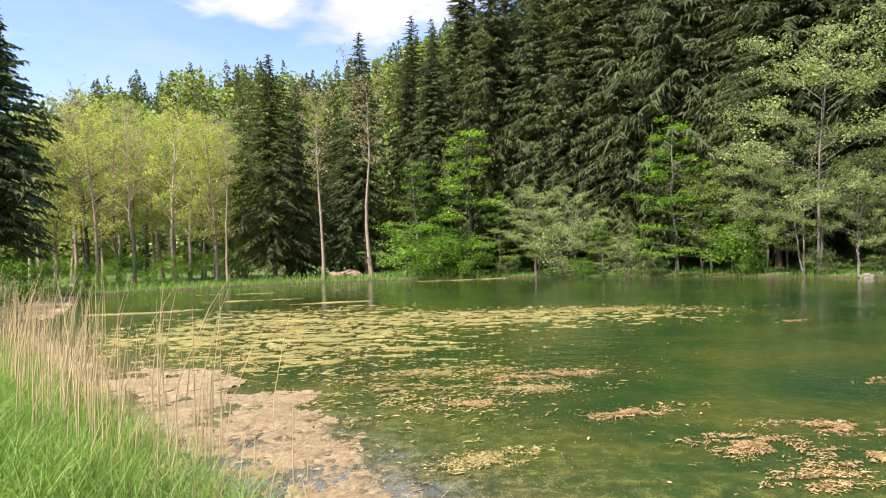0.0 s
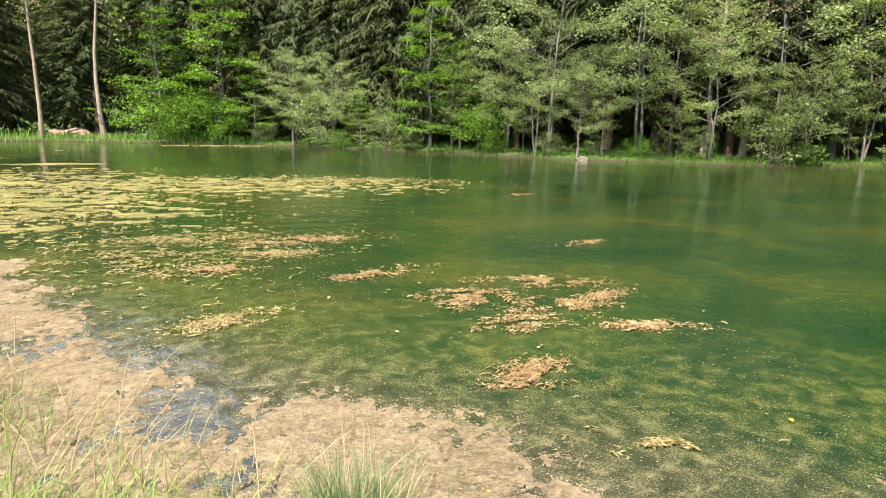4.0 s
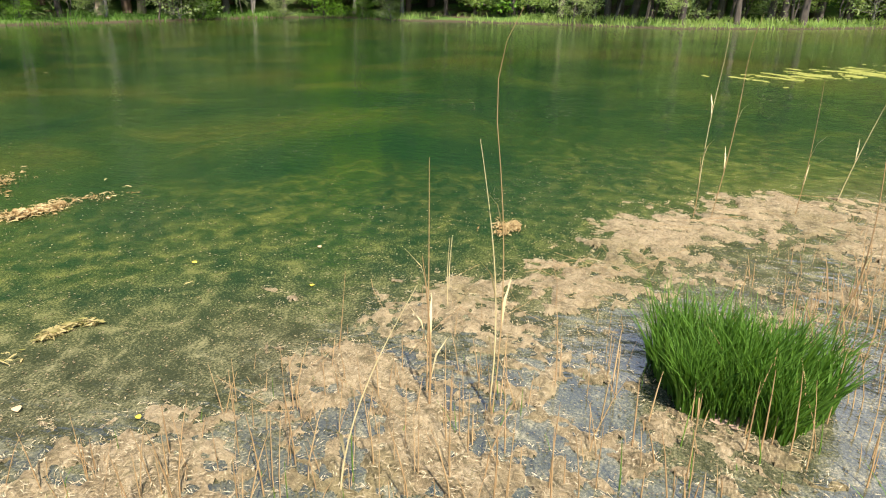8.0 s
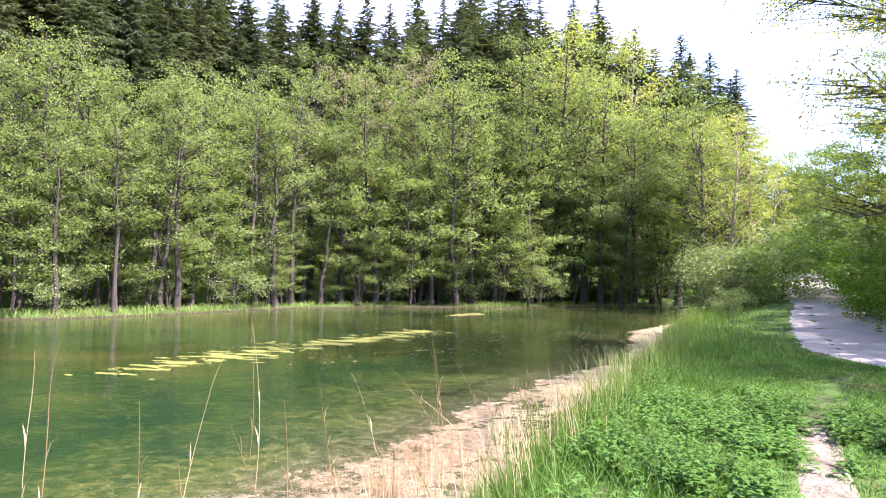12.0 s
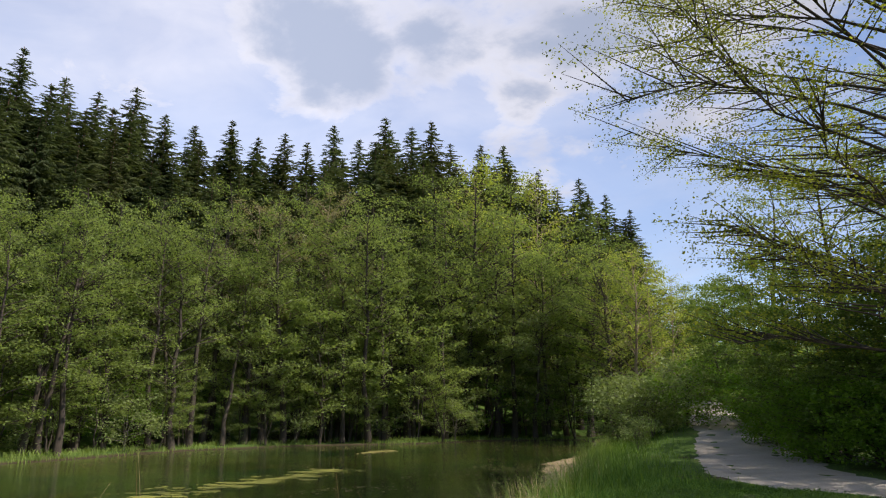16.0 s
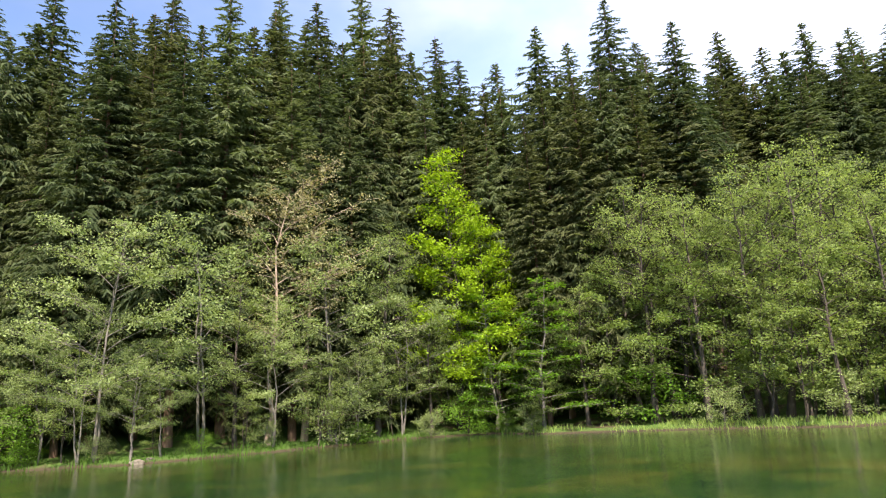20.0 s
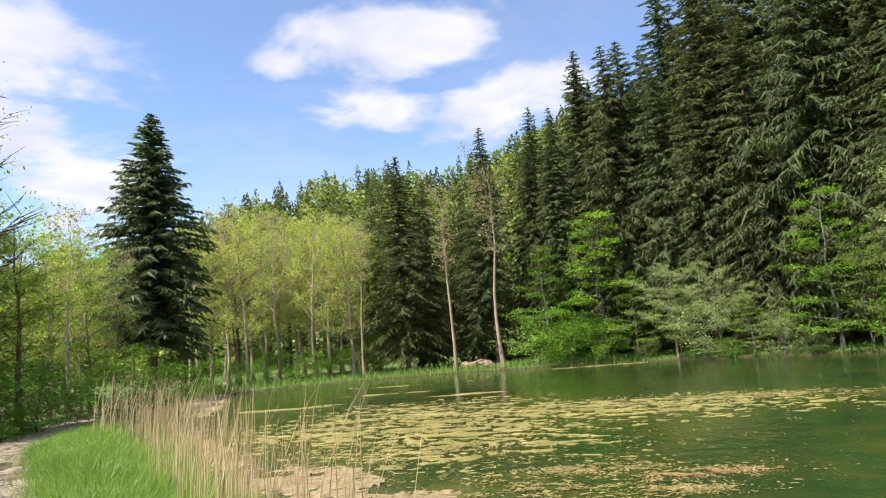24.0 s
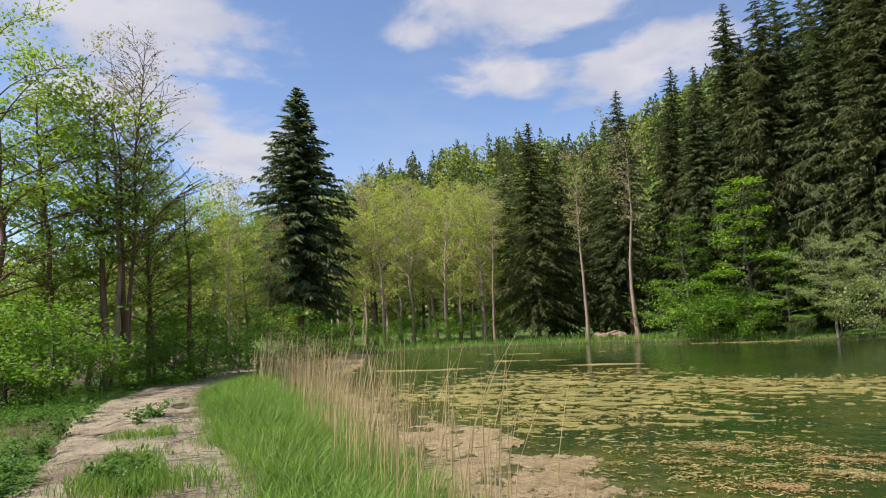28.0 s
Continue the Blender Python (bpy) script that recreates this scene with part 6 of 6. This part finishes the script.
M_AUTUMN = plain_material("fallen_leaf", (0.40, 0.22, 0.10), (0.62, 0.42, 0.24), 30.0, 0.7, 0.2)
M_GOLD = plain_material("yellow_leaf", (0.55, 0.40, 0.03), (0.75, 0.58, 0.08), 30.0, 0.6, 0.2)
for i, (x, y, s, gold) in enumerate(((1.94, 2.82, 0.075, 0), (3.5, 3.25, 0.06, 1), (3.51, 2.35, 0.06, 1), (1.35, 3.1, 0.05, 1), (4.07, 2.65, 0.06, 0), (2.1, 2.3, 0.05, 1), (1.1, 2.9, 0.05, 1), (5.02, 1.58, 0.09, 0), (2.6, 4.9, 0.06, 0), (2.95, 5.6, 0.08, 0), (1.6, 5.6, 0.07, 0), (4.3, 4.9, 0.07, 0))):
    floating_leaf(x, y, 0.62 * s, M_GOLD if gold else M_AUTUMN, "small bright yellow leaf on the water" if gold else "curled brown leaf floating on the water", 400 + i)


def lump(name, x, y, z, sx, sy, sz, mat, label, category, seed, rough=0.25):
    """A rounded uneven stone or heap of earth."""
    bm = bmesh.new()
    bmesh.ops.create_icosphere(bm, subdivisions=3, radius=1.0)
    for v in bm.verts:
        k = 1 + rough * (noise.noise(v.co * 1.7 + Vector((seed, 0, 0))) + 0.5 * noise.noise(v.co * 4.1 + Vector((0, seed, 0))))
        v.co = Vector((v.co.x * sx * k, v.co.y * sy * k, v.co.z * sz * k))
    me = bpy.data.meshes.new(name)
    bm.to_mesh(me)
    bm.free()
    me.materials.append(mat)
    ob = new(name, me)
    ob.location = (x, y, z)
    return tagged(ob, label, category)


lump("boulder", 18.75, 30.0, 0.05, 0.36, 0.26, 0.17, M_STONE, "pale flat boulder at the waterline", "stone", 3)
lump("boulder", 19.6, 30.3, 0.06, 0.25, 0.2, 0.18, M_STONE, "small pale stone at the waterline", "stone", 5)
x, y = polar(8.9, 51.0)
lump("earth_heap", x, y, 0.2, 1.0, 0.8, 0.55, M_EARTH, "heap of bare reddish earth beside the birches", "earth", 7)
x, y = polar(10.2, 52.0)
lump("earth_heap", x, y, 0.25, 0.6, 0.5, 0.45, M_EARTH, "small heap of bare earth under the spruces", "earth", 9)


def puddle(x, y, rx, ry, turn):
    t = np.arange(28) * 2 * np.pi / 28
    k = 1 + 0.3 * (fbm(np.cos(t) * 1.5 + 5, np.sin(t) * 1.5 + 5, 3, 17) - 0.5)
    px, py = rx * k * np.cos(t), ry * k * np.sin(t)
    c, s = math.cos(turn), math.sin(turn)
    z = gz(x, y) + 0.045
    v = np.stack([x + px * c - py * s, y + px * s + py * c, np.full(28, z)], -1)
    v = np.concatenate([v, [[x, y, z]]])
    f = np.stack([np.arange(28), (np.arange(28) + 1) % 28, np.full(28, 28)], -1)
    return tagged(new("puddle", mesh_of("puddle", v, f, M_PUDDLE)), "shallow brown rain puddle on the path", "puddle", kind="structure")


def puddle_build(k):
    v = place_vec(k)
    col = k.ramp(k.noise(4.0, 4.0, 0.6, v), [(0.35, (0.06, 0.045, 0.028)), (0.65, (0.12, 0.09, 0.055))])
    return k.n("ShaderNodeBsdfPrincipled", {"Base Color": col, "Roughness": 0.04, "IOR": 1.333}).outputs[0]


M_PUDDLE = material("puddle_water", puddle_build)
puddle(-10.7, 10.9, 1.0, 0.35, 2.3)

grass_field("path_middle_grass", 60000, (-11, -4, 3.5, 11), 79, lambda x, y: step(0.78, 0.36, 0.6 * fbm(x * 3, y * 3, 2, 14) - 0.2 + np.minimum(np.minimum(np.hypot((x + 5.6) * 0.8, y - 5.3), np.hypot(x + 6.7, y - 6.1) + 0.1), np.hypot(x + 8.2, y - 7.6) + 0.1)), 0.34, 0.008, 0.8, M_GRASS, "tufts of green grass in the path's middle", -0.085)


def twigs():
    """Fallen twigs and straw on and beside the path."""
    rng = np.random.RandomState(44)
    lines = []
    while len(lines) < 320:
        f = rng.uniform(0, 1)
        x, y = -4.2 - 11 * f + rng.normal(0, 0.8), 4.6 + 11 * f + rng.normal(0, 0.8)
        if abs(float(along(PATH, np.array([x]), np.array([y]))[0])) > 1.5:
            continue
        a, ln = rng.uniform(0, 6.28), rng.uniform(0.12, 0.7)
        t = np.linspace(-0.5, 0.5, 4)
        px, py = x + math.cos(a) * ln * t, y + math.sin(a) * ln * t + rng.normal(0, 0.02, 4)
        lines.append((np.stack([px, py, ground_z(px, py) + 0.06 + rng.uniform(0, 0.02)], -1), np.full(4, rng.uniform(0.002, 0.006))))
    v, f = tubes(lines, 4)
    return tagged(new("fallen_twigs", mesh_of("fallen_twigs", v, f, M_GREYBARK)), "dry fallen twigs lying on the footpath", "twigs", kind="stuff")


twigs()


def sedge_stem(x, y, h, lean, turn, seed):
    """A flowering sedge: thin stem, drooping leaves and a brown spike."""
    rng = np.random.RandomState(seed)
    t = np.linspace(0, 1, 7)
    c, s = math.cos(turn), math.sin(turn)
    pts = np.stack([c * lean * h * t ** 1.6, s * lean * h * t ** 1.6, h * t - 0.04], -1)
    base = new("flowering_sedge")
    base.location = (x, y, max(0.0, gz(x, y)))
    v, f = tubes([(pts, 0.0028 * (1 - 0.5 * t))], 5)
    part("stem", mesh_of("stem", v, f, M_SEDGE, True), base)
    d = pts[-1] - pts[-2]
    d /= np.linalg.norm(d)
    q = np.linspace(0, 1, 6)
    v, f = tubes([(pts[-1] + d * (q * 0.07 - 0.01)[:, None], 0.0065 * np.sin(np.pi * (0.08 + 0.9 * q)))], 6)
    part("spike", mesh_of("spike", v, f, M_REDREED, True), base, "brown seed spike")
    n = 5
    v, f = blades(rng.normal(0, 0.015, n), rng.normal(0, 0.015, n), np.zeros(n) - 0.03, h * rng.uniform(0.5, 1.0, n), np.full(n, 0.007), 0.9, rng)
    part("leaves", mesh_of("leaves", v, f, M_SEDGE), base)
    return tagged(base, "flowering sedge with a brown seed spike", "plant", "sedges at the bank")


rng = np.random.RandomState(77)
for i in range(46):
    f = rng.rand()
    x, y = 3.2 + 5.2 * f + rng.normal(0, 0.12), -1.1 - 4.9 * f + 0.35 * math.sin(f * 9) + rng.normal(0, 0.18)
    s = float(signed(SHORE, np.array([x]), np.array([y]))[0])
    if -0.5 < s < 0.7:
        sedge_stem(x, y, rng.uniform(0.45, 0.95), rng.uniform(0.05, 0.45), rng.uniform(0, 6.28), 700 + i)
reed_bed("brown_stalks", 700, (3.0, 9.0, -6, 0.3), 88, lambda x, y: step(-0.9, -0.2, signed(SHORE, x, y)) * step(0.35, 0.1, signed(SHORE, x, y)), 0.75, 0.0028, M_REDREED, "thin brown reed stalks crowding the bank's edge", 0.5, 0.5)
